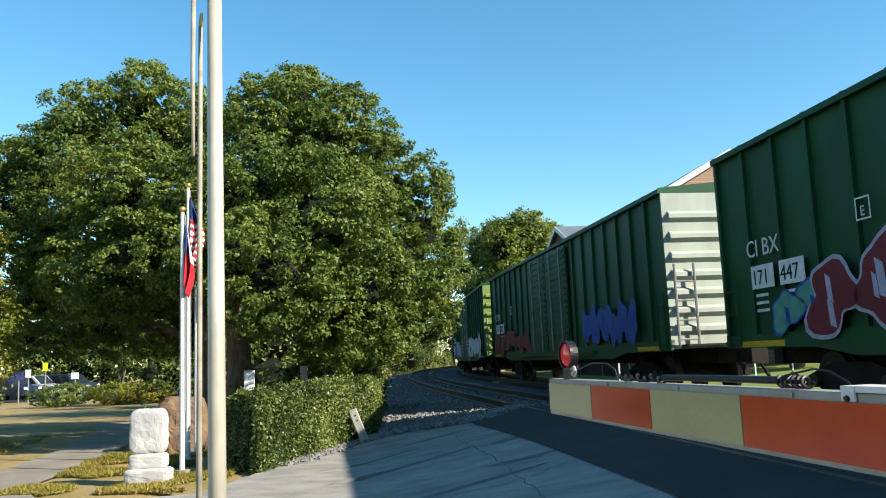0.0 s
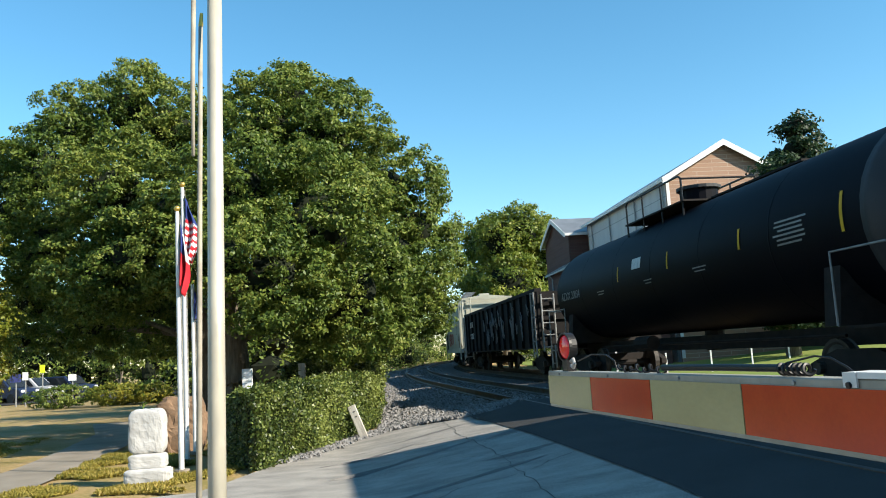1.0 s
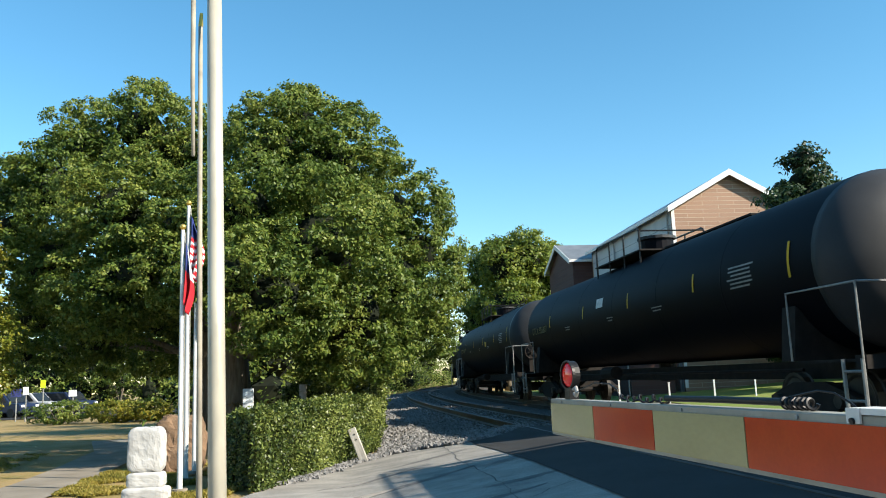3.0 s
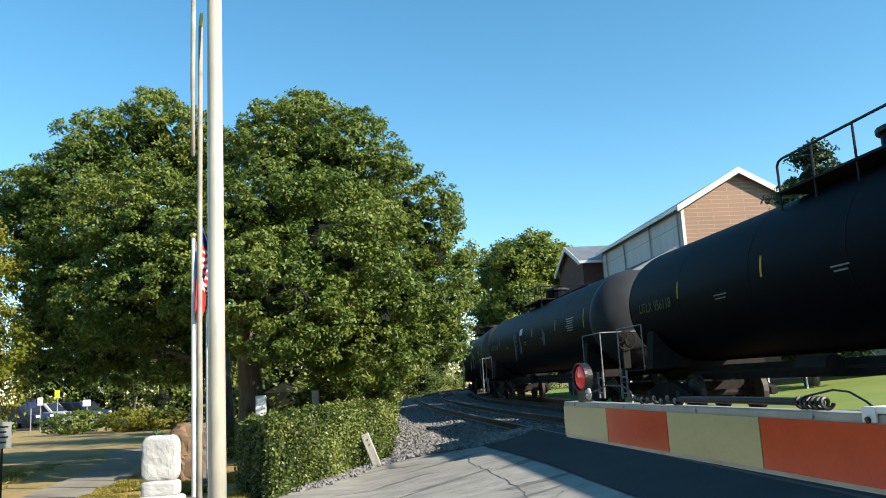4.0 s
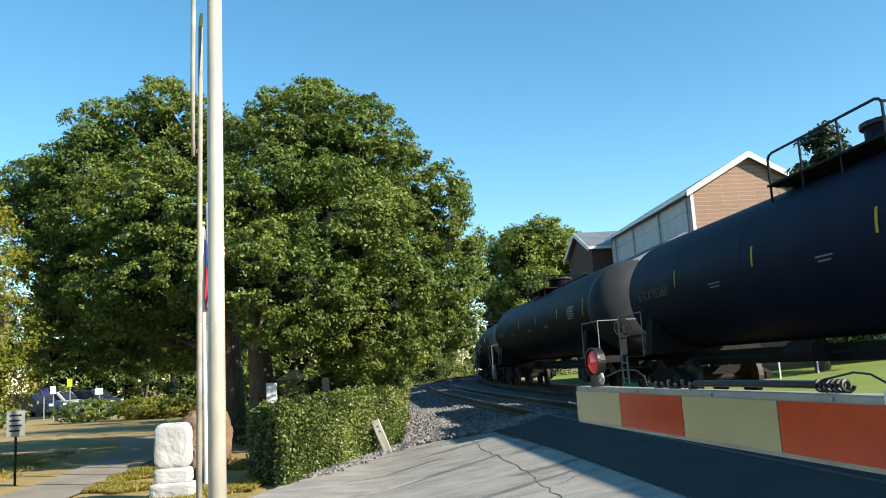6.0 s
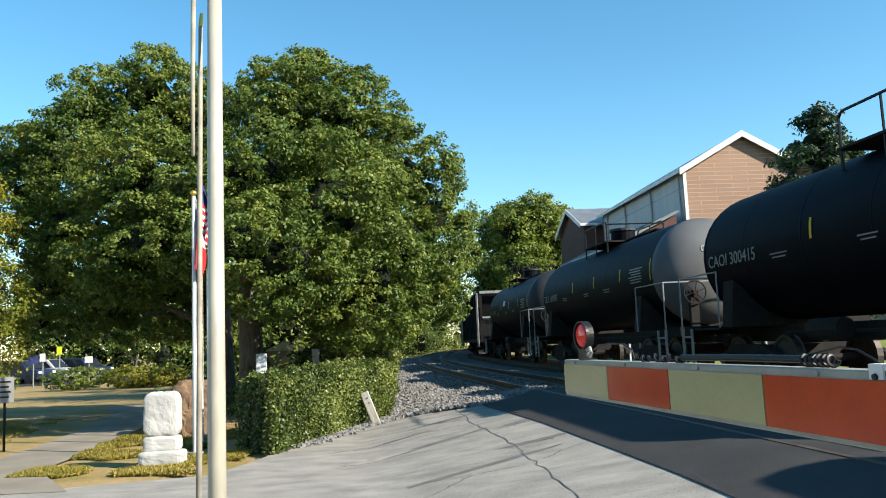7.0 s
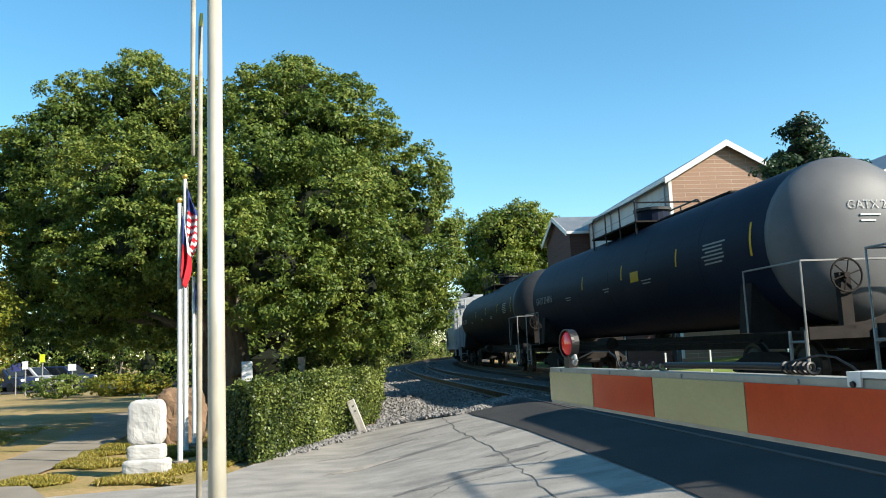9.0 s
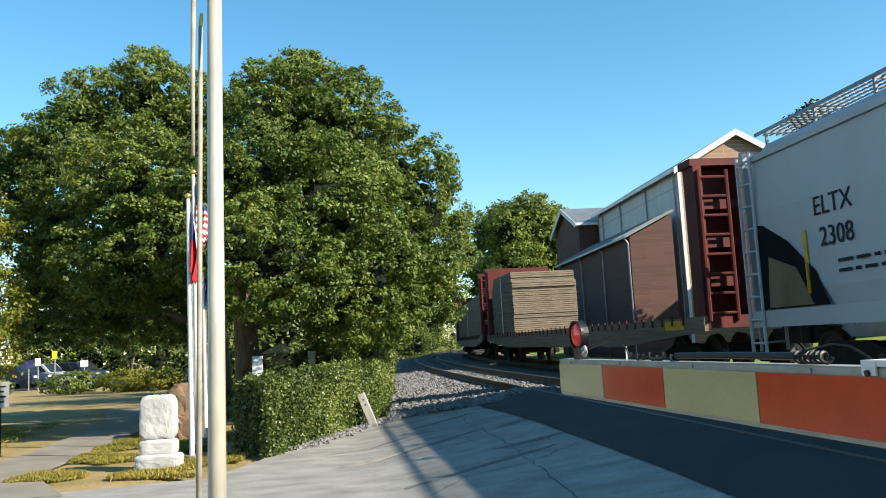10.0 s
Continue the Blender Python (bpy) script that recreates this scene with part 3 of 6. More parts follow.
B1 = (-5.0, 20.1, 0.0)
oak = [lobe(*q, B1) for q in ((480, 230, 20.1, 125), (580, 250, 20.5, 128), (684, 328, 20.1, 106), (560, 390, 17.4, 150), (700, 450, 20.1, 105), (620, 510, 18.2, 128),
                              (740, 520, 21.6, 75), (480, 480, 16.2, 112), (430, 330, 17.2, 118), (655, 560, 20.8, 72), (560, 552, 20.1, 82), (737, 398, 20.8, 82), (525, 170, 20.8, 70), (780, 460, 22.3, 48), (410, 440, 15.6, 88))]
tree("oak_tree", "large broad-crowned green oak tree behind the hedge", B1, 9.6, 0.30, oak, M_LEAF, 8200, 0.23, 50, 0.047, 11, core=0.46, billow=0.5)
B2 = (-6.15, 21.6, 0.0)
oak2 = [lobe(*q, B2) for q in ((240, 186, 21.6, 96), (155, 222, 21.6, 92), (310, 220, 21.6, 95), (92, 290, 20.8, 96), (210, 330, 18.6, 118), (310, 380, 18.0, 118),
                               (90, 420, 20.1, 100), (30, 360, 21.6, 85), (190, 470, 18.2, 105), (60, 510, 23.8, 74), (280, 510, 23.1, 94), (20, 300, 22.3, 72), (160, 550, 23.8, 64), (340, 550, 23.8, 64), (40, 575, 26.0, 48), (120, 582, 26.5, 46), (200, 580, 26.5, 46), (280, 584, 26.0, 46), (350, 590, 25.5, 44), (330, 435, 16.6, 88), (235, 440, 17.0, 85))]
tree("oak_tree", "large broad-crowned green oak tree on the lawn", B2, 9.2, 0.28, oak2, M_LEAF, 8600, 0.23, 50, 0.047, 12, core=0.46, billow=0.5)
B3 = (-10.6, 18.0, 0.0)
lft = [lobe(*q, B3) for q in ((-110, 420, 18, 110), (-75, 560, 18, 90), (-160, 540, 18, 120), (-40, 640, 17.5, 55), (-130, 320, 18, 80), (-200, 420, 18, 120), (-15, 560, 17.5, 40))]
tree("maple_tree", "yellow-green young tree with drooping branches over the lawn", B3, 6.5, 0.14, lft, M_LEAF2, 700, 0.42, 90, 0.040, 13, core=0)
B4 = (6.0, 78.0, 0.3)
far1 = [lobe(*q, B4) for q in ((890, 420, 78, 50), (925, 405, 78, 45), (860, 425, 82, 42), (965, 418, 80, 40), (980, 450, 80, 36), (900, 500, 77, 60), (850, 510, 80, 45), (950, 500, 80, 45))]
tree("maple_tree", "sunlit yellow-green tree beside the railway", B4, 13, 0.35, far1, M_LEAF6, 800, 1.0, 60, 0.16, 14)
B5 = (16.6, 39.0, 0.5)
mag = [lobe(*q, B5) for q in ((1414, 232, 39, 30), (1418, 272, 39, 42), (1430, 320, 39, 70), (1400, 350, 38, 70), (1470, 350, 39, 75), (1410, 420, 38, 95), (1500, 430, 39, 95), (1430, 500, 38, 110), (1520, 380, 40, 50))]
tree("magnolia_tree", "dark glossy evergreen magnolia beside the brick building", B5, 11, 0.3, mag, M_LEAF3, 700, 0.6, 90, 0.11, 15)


def woods(name, label, boxes, material, count, size, seed, clump=0.9):
    """Far woods as one mass of leaves: boxes (x0, y0, x1, y1, width, height)."""
    r = np.random.default_rng(seed)
    P, N = [], []
    core = bmesh.new()
    for x0, y0, x1, y1, wd, h in boxes:
        ln = math.hypot(x1 - x0, y1 - y0)
        for i in range(int(ln / 3.2) + 1):
            t = (i + r.random()) / (ln / 3.2 + 1)
            cx, cy, hh = x0 + (x1 - x0) * t + r.normal() * wd * 0.3, y0 + (y1 - y0) * t + r.normal() * wd * 0.3, h * r.uniform(0.72, 1.1)
            lb = [(cx + r.normal() * 0.9, cy + r.normal() * 0.9, hh * q, r.uniform(1.6, 2.6), r.uniform(1.6, 2.6), r.uniform(1.3, 2.2)) for q in (0.16, 0.35, 0.55, 0.72, 0.86)]
            p, n = lobes_cloud(lb, count, clump, 16, r)
            P.append(p)
            N.append(n)
            # near-black lumps in place of the shade within the woods
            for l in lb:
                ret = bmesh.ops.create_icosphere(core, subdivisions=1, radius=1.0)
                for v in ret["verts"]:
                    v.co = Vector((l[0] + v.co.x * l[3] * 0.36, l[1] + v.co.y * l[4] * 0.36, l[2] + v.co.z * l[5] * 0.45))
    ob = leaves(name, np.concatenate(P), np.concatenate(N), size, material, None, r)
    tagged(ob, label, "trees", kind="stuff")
    me = bpy.data.meshes.new("shade_core")
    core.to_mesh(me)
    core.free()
    part("shade_core", me, M_CORE, ob)
    return ob


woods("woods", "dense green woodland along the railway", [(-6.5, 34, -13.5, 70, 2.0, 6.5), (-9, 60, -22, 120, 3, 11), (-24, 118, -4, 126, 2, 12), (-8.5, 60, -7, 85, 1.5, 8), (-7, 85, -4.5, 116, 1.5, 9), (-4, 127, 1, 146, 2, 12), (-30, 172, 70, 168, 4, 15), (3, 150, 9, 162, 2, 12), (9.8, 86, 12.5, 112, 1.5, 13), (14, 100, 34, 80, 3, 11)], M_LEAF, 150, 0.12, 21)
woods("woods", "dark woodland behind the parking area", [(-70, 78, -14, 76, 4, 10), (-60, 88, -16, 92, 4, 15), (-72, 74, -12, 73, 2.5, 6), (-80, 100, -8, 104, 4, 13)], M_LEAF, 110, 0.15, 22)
# added mostly out of sight to shade the lawn and darken the gap
woods("woods", "trees added behind the oaks to shade the lawn", [(-10.5, 31.5, -3.2, 29, 1.4, 8.5), (-9.5, 37, -4.5, 36, 1.2, 6.5)], M_LEAF, 340, 0.09, 23)


# ---- buildings ----
WB = pose(13.3, 45.8, 0.6, 0, 0, 6.2)


def gable_house(name, label, m, w, ln, eave, rise, front, side, over=0.35, roof_mat=None, axis_y=True):
    h = thing(name, label, "building", m=m)
    e = 0.2
    g = Geo().rings([[(0, e, -0.6), (w, e, -0.6), (w, e, eave), (w / 2, e, eave + rise), (0, e, eave)], [(0, 0, -0.6), (w, 0, -0.6), (w, 0, eave), (w / 2, 0, eave + rise), (0, 0, eave)]])
    part("front_wall", g, front, h)
    g = Geo().rings([[(0, ln, -0.6), (w, ln, -0.6), (w, ln, eave), (w / 2, ln, eave + rise), (0, ln, eave)], [(0, ln - e, -0.6), (w, ln - e, -0.6), (w, ln - e, eave), (w / 2, ln - e, eave + rise), (0, ln - e, eave)]])
    part("back_wall", g, front, h)
    part("side_wall", Geo().box(0.002, e, e + 0.003, ln - e - 0.003, -0.6, eave), side, h, "white panelled side wall")
    part("side_wall", Geo().box(w - e, w - 0.002, e + 0.003, ln - e - 0.003, -0.6, eave), side, h)
    k = rise / (w / 2)
    for sgn in (0, 1):
        x0, x1 = (-over, w / 2) if not sgn else (w + over, w / 2)
        z0, z1 = eave - over * k + 0.02, eave + rise + 0.02
        part("roof_slope", Geo().rings([[(x0, -over, z0), (x1, -over, z1), (x1, -over, z1 + 0.12), (x0, -over, z0 + 0.12)], [(x0, ln + over, z0), (x1, ln + over, z1), (x1, ln + over, z1 + 0.12), (x0, ln + over, z0 + 0.12)]]), roof_mat or M_ROOF, h)
        part("barge_board", Geo().rings([[(x0, -over - 0.05, z0 - 0.22), (x1, -over - 0.05, z1 - 0.22), (x1, -over - 0.05, z1 + 0.14), (x0, -over - 0.05, z0 + 0.14)],
                                         [(x0, -over - 0.004, z0 - 0.22), (x1, -over - 0.004, z1 - 0.22), (x1, -over - 0.004, z1 + 0.14), (x0, -over - 0.004, z0 + 0.14)]]), M_TRIM, h, "white painted barge board")
        xa, xb = sorted((x0 - 0.08 * (1 if not sgn else -1), x0))
        part("gutter", Geo().box(xa, xb, -over, ln + over, z0 - 0.1, z0 + 0.1), M_TRIM, h)
    return h


hall = gable_house("brick_hall", "tall brick gabled hall with white side walls and white eaves", WB, 7.0, 16.0, 10.25, 1.95, M_BRICK, M_WHITE)
for y in (0.5, 5.2, 10.4, 14.6):
    part("downspout", Geo().tube([(-0.28, y, 10.15), (-0.1, y, 9.85), (-0.08, y, 6.0), (-0.08, y, -0.3)], 0.055, 8), M_ROOF, hall)
part("corner_board", Geo().box(-0.03, 0.16, -0.03, -0.003, 0, 10.2), M_TRIM, hall)
part("siding_joint", Geo().box(-0.012, 0.0, 0.25, 15.7, 9.2, 9.26), M_ROOF, hall)
wing = thing("brick_wing", "low brick side wing with a sloping metal roof", "building", m=pose(10.15, 45.2, 0.35, 0, 0, 6.2))
part("front_wall", Geo().rings([[(0, 0, -0.6), (2.5, 0, -0.6), (2.5, 0, 7.9), (0, 0, 6.7)], [(0, 0.2, -0.6), (2.5, 0.2, -0.6), (2.5, 0.2, 7.9), (0, 0.2, 6.7)]]), M_BRICK2, wing)
part("side_wall", Geo().box(0, 0.2, 0.203, 16.3, -0.6, 6.7), M_BRICK2, wing)
part("roof_slope", Geo().rings([[(-0.35, -0.3, 6.55), (2.55, -0.3, 7.95), (2.55, -0.3, 8.05), (-0.35, -0.3, 6.67)], [(-0.35, 16.5, 6.55), (2.55, 16.5, 7.95), (2.55, 16.5, 8.05), (-0.35, 16.5, 6.67)]]), M_ROOF, wing)
for i in range(30):
    y = -0.2 + i * 0.56
    part("roof_seam", Geo().rings([[(-0.35, y, 6.68), (2.5, y, 8.04), (2.5, y, 8.09), (-0.35, y, 6.73)], [(-0.35, y + 0.03, 6.68), (2.5, y + 0.03, 8.04), (2.5, y + 0.03, 8.09), (-0.35, y + 0.03, 6.73)]]), M_ROOF, wing)
for y in (0.05, 5.0, 10.0, 15.2):
    part("downspout", Geo().tube([(-0.3, y, 6.55), (-0.1, y, 6.3), (-0.1, y, -0.3)], 0.05, 8), M_ROOF, wing)
shed = gable_house("far_house", "dark brick house with a ribbed metal gable roof", pose(9.3, 69.5, 0.4, 0, 0, -83.8), 7.5, 5.0, 9.9, 1.6, M_BRICK2, M_BRICK2)
white = gable_house("white_house", "white sided house with a pale gable roof", pose(21.6, 40.5, 0.4, 0, 0, 6.2), 9.0, 12.0, 8.6, 2.4, M_WHITE, M_WHITE)
for i in range(3):
    part("window", Geo().box(-0.03, -0.004, 2 + i * 3.4, 3.1 + i * 3.4, 5.2, 6.8), M_GLASS, white)
for i in range(5):
    fp = thing("fence_post", "thin white steel fence post on the far lawn", "post", "lawn fence posts", pose(6.5 + i * 2.3, 31 + i * 1.6, ground_z(6.5 + i * 2.3, 31 + i * 1.6)))
    part("post", Geo().box(-0.03, 0.03, -0.03, 0.03, -0.1, 0.95), M_TRIM, fp)
    part("cap", Geo().box(-0.04, 0.04, -0.04, 0.04, 0.95, 0.98), M_TRIM, fp)


# unseen walls behind the camera, added to cut the sky's fill light
street = thing("sky_screen", "plain unseen brick walls added to block sky light", "building", m=pose(-34, -13, 0))
part("front_wall", Geo().box(0, 30, 0, 0.3, -0.3, 9.0), M_BRICK2, street)
part("side_wall", Geo().box(0, 0.3, -9, -0.003, -0.3, 9.0), M_BRICK2, street)
part("side_wall", Geo().box(29.7, 30, -9, -0.003, -0.3, 9.0), M_BRICK2, street)
part("roof", Geo().box(-0.2, 30.2, -9, 0.5, 9.003, 9.2), M_ROOF, street)


# ---- rolling stock ----
def truck(car, y):
    t = part("truck", Geo().box(-0.9, 0.9, y - 0.28, y + 0.28, 0.42, 0.72), M_TRUCK, car, "grimy cast steel bogie")
    for sx in (-1, 1):
        prof = [(-1.2, 0.52), (-0.9, 0.62), (-0.45, 0.75), (0.45, 0.75), (0.9, 0.62), (1.2, 0.52), (1.2, 0.38), (0.85, 0.36), (0.4, 0.22), (-0.4, 0.22), (-0.85, 0.36), (-1.2, 0.38)]
        part("side_frame", Geo().prism([(y + a, b) for a, b in prof], sx * 0.95, sx * 1.1, "x"), M_TRUCK, t)
        for wy in (-0.88, 0.88):
            c = Vector((sx * 0.755, y + wy, 0.457))
            g = Geo()
            rings = []
            for rr, dx in ((0.10, 0.09), (0.36, 0.05), (0.40, 0.07), (0.457, 0.07), (0.457, -0.05), (0.485, -0.07), (0.40, -0.07), (0.36, -0.03), (0.1, -0.07)):
                rings.append([(c.x + dx * sx, c.y + rr * math.cos(a), c.z + rr * math.sin(a)) for a in (2 * math.pi * j / 20 for j in range(20))])
            part("wheel", g.rings(rings), M_WHEEL, t, smooth=False)
            part("bearing_cap", Geo().tube([(sx * 1.09, y + wy, 0.457), (sx * 1.2, y + wy, 0.457)], 0.11, 10), M_WHEEL, t)
    for wy in (-0.88, 0.88):
        part("axle", Geo().tube([(-0.9, y + wy, 0.457), (0.9, y + wy, 0.457)], 0.08, 8), M_TRUCK, t)
    for sx in (-1, 1):
        for q in (-0.14, 0.14):
            part("spring", Geo().tube([(sx * 1.02, y + q, 0.3), (sx * 1.02, y + q, 0.58)], 0.07, 8), M_TRUCK, t)
    return t


def coupler(car, y, sgn):
    part("coupler", Geo().box(-0.12, 0.12, min(y, y + sgn * 0.62), max(y, y + sgn * 0.62), 0.72, 0.98).box(-0.2, 0.16, min(y + sgn * 0.5, y + sgn * 0.8), max(y + sgn * 0.5, y + sgn * 0.8), 0.68, 1.02), M_TRUCK, car)
    part("brake_hose", Geo().tube([(0.35, y, 0.75), (0.4, y + sgn * 0.3, 0.45), (0.3, y + sgn * 0.6, 0.35), (0.1, y + sgn * 0.75, 0.5)], 0.03, 6), M_RUBBER, car)


def hand_wheel(car, x, y, z, r=0.27):
    g = Geo().tube([(x + r * math.cos(a), y, z + r * math.sin(a)) for a in (2 * math.pi * j / 20 for j in range(21))], 0.018, 6)
    for a in (0.3, 1.35, 2.4, 3.44, 4.49, 5.54):
        g.tube([(x, y, z), (x + r * math.cos(a), y, z + r * math.sin(a))], 0.012, 5)
    part("handbrake_wheel", g.tube([(x, y - 0.02, z), (x, y + 0.05, z)], 0.05, 10), M_TRUCK, car, "spoked handbrake wheel")


def ladder(car, x, y, z0, z1, w, material, along="y", step=0.42, r=0.022):
    g = Geo()
    a, b = (Vector((x, y, z0)), Vector((x, y + w, z0))) if along == "y" else (Vector((x, y, z0)), Vector((x + w, y, z0)))
    g.tube([a, a + Vector((0, 0, z1 - z0))], r * 1.4, 6)
    g.tube([b, b + Vector((0, 0, z1 - z0))], r * 1.4, 6)
    z = z0 + 0.15
    while z < z1:
        g.tube([a + Vector((0, 0, z - z0)), b + Vector((0, 0, z - z0))], r, 6)
        z += step
    part("ladder", g, material, car)


def left_m(y, z, x=-1.612):
    """Pose for lettering on the side that faces away from the sun; it reads towards growing nearness."""
    return Matrix.Translation((x, y, z)) @ Matrix(((0, 0, -1, 0), (-1, 0, 0, 0), (0, 1, 0, 0), (0, 0, 0, 1)))


def scrawl(car, y0, y1, z0, z1, fill, edge, seed, x=-1.655, letters=6):
    """Spray-painted balloon shapes without words."""
    r = random.Random(seed)
    span = (y1 - y0) / letters
    for i in range(letters):
        cy, cz = y0 + span * (i + 0.5), (z0 + z1) / 2 + r.uniform(-0.1, 0.1)
        ph = [r.uniform(0, 6.28) for _ in range(3)]
        for nm, k, dx, mt in (("spray_outline", 1.0, 0.0, edge), ("spray_fill", 0.89, -0.004, fill)):
            ring = []
            for j in range(28):
                a = 2 * math.pi * j / 28
                q = k * (1 + 0.22 * math.sin(2 * a + ph[0]) + 0.16 * math.sin(3 * a + ph[1]) + 0.12 * math.sin(5 * a + ph[2]))
                ring.append((cy + span * 0.56 * q * math.cos(a), cz + (z1 - z0) * 0.44 * q * math.sin(a)))
            part(nm, Geo().prism(ring, x + dx, x + dx - 0.003, "x"), mt, car)
        for j in range(2):
            w, hgt = span * r.uniform(0.05, 0.1), (z1 - z0) * r.uniform(0.12, 0.25)
            yy, zz = cy + r.uniform(-0.2, 0.2) * span, cz + r.uniform(-0.2, 0.2) * (z1 - z0)
            part("spray_gap", Geo().prism([(yy - w, zz - hgt), (yy + w * 0.6, zz - hgt * 0.8), (yy + w, zz + hgt), (yy - w * 0.5, zz + hgt * 0.7)], x - 0.008, x - 0.011, "x"), edge, car)


def tags(car, y0, y1, z0, z1, n, material, seed, x):
    """Thin hand-drawn strokes."""
    r = random.Random(seed)
    for i in range(n):
        cy, cz, s = r.uniform(y0, y1), r.uniform(z0, z1), r.uniform(0.18, 0.4)
        pts = [(x, cy + s * math.cos(k * 1.9 + r.random()) * r.uniform(0.3, 1), cz + s * math.sin(k * 2.3 + r.random()) * 1.2) for k in range(9)]
        part("spray_stroke", Geo().tube(pts, 0.010, 4), material, car)


def car_pose(mid):
    """A wagon's pose with its bogies on the line."""
    a, b = track_local(mid - 7.0)[0], track_local(mid + 7.0)[0]
    c = (a + b) / 2
    return TRACK @ pose(c.x, c.y, 0, 0, 0, math.degrees(math.atan2(a.x - b.x, b.y - a.y)))


CARS = []      # (thing, place of its middle on the track at the start)


def car_thing(name, label, group, mid):
    c = thing(name, label, "railway wagon", group, car_pose(mid))
    CARS.append((c, mid))
    return c


def boxcar(tail, ln, end_mat, number, spray):
    c = car_thing("boxcar", "dark green steel boxcar with sliding doors and spray paint", "boxcars", tail - ln / 2)
    h = ln / 2
    part("body", Geo().box(-1.52, 1.52, -h + 0.06, h - 0.06, 1.05, 4.5), M_GREEN, c)
    part("side_sill", Geo().prism([(-h, 1.25), (h, 1.25), (h, 1.02), (h * 0.72, 1.0), (h * 0.62, 0.86), (-h * 0.62, 0.86), (-h * 0.72, 1.0), (-h, 1.02)], -1.6, -1.5, "x"), M_GREEN, c)
    part("side_sill", Geo().box(1.5, 1.6, -h, h, 0.95, 1.25), M_GREEN, c)
    roof = part("roof", Geo().rings([[(-1.64, -h, 4.5), (1.64, -h, 4.5), (1.64, -h, 4.6), (0, -h, 4.74), (-1.64, -h, 4.6)], [(-1.64, h, 4.5), (1.64, h, 4.5), (1.64, h, 4.6), (0, h, 4.74), (-1.64, h, 4.6)]]), M_GREEN, c)
    n = 20
    for i in range(n + 1):
        y = -h + 0.05 + (ln - 0.1) * i / n
        for sx in (-1, 1):
            if sx > 0 and i % 2:
                continue
            if abs(y) > 2.6 or sx > 0:
                part("side_post", Geo().box(min(sx * 1.52, sx * 1.59), max(sx * 1.52, sx * 1.59), y - 0.045, y + 0.045, 1.25, 4.5), M_GREEN, c)
        part("roof_rib", Geo().rings([[(-1.6, y - 0.04, 4.6), (0, y - 0.04, 4.74), (0, y - 0.04, 4.77), (-1.6, y - 0.04, 4.63)], [(-1.6, y + 0.04, 4.6), (0, y + 0.04, 4.74), (0, y + 0.04, 4.77), (-1.6, y + 0.04, 4.63)]]), M_GREEN, roof)
    for y0 in (-2.45, 0.05):
        d = part("sliding_door", Geo().box(-1.64, -1.56, y0, y0 + 2.4, 1.12, 4.42), M_GREEN, c, "ribbed sliding door")
        for k in range(16):
            z = 1.25 + k * 0.2
            part("door_rib", Geo().box(-1.675, -1.64, y0 + 0.1, y0 + 2.3, z, z + 0.07), M_GREEN, d)
        for q in (0.5, 1.7):
            part("lock_rod", Geo().tube([(-1.7, y0 + q, 1.15), (-1.7, y0 + q, 4.4)], 0.025, 6), M_STEEL, d)
    part("door_track", Geo().box(-1.72, -1.56, -4.9, 4.9, 1.0, 1.1), M_GREEN, c)
    for sgn in (-1, 1):
        y = sgn * (h - 0.06)
        # the leading end takes the paler end colour, the other the body green
        e = part("end_panel", Geo().box(-1.58, 1.58, min(y, y + sgn * 0.06), max(y, y + sgn * 0.06), 1.05, 4.5), end_mat if sgn < 0 else M_GREEN, c, "pale corrugated end")
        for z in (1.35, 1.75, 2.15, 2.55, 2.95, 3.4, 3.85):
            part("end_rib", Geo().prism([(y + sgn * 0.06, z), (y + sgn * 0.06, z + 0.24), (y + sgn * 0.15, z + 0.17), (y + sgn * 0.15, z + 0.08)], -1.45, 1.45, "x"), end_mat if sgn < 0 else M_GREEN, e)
        part("end_platform", Geo().box(-1.4, 1.4, min(y + sgn * 0.08, y + sgn * 0.5), max(y + sgn * 0.08, y + sgn * 0.5), 1.1, 1.14), M_TRUCK, c)
        ladder(c, -1.62, y + (0.1 if sgn < 0 else -0.5), 1.05, 2.3, 0.4, M_GREEN, r=0.014)
        ladder(c, -1.45, y + sgn * 0.2, 1.1, 2.9, 0.45, M_STEEL, "x")
        hand_wheel(c, 0.5, y + sgn * 0.25, 2.4)
        coupler(c, y + sgn * 0.1, sgn)
        truck(c, sgn * (h - 2.9))
        part("yellow_sill_mark", Geo().box(-1.606, -1.602, min(y - sgn * 0.5, y - sgn * 1.9), max(y - sgn * 0.5, y - sgn * 1.9), 1.03, 1.13), M_YEL, c)
    part("underframe", Geo().box(-0.4, 0.4, -h + 0.3, h - 0.3, 0.7, 1.05), M_TRUCK, c)
    yy = h - 1.0
    text("CI BX", 0.42, M_LETTER, c, left_m(yy, 2.58, -1.606))
    for q, w in ((0.1, 0.72), (1.0, 0.72)):
        part("number_panel", Geo().box(-1.606, -1.6, yy - q - w, yy - q, 2.02, 2.42), M_LETTER, c)
    text(number[:3], 0.36, M_LETTERB, c, left_m(yy - 0.13, 2.09, -1.610))
    text(number[3:], 0.36, M_LETTERB, c, left_m(yy - 1.03, 2.09, -1.610))
    for k in range(3):
        part("data_line", Geo().box(-1.606, -1.602, yy - 1.5 - 0.1 * (k % 2), yy - 1.1, 1.88 - k * 0.13, 1.93 - k * 0.13), M_LETTER, c)
        part("data_line", Geo().box(-1.606, -1.602, yy - 0.6, yy - 0.2, 1.88 - k * 0.13, 1.93 - k * 0.13), M_LETTER, c)
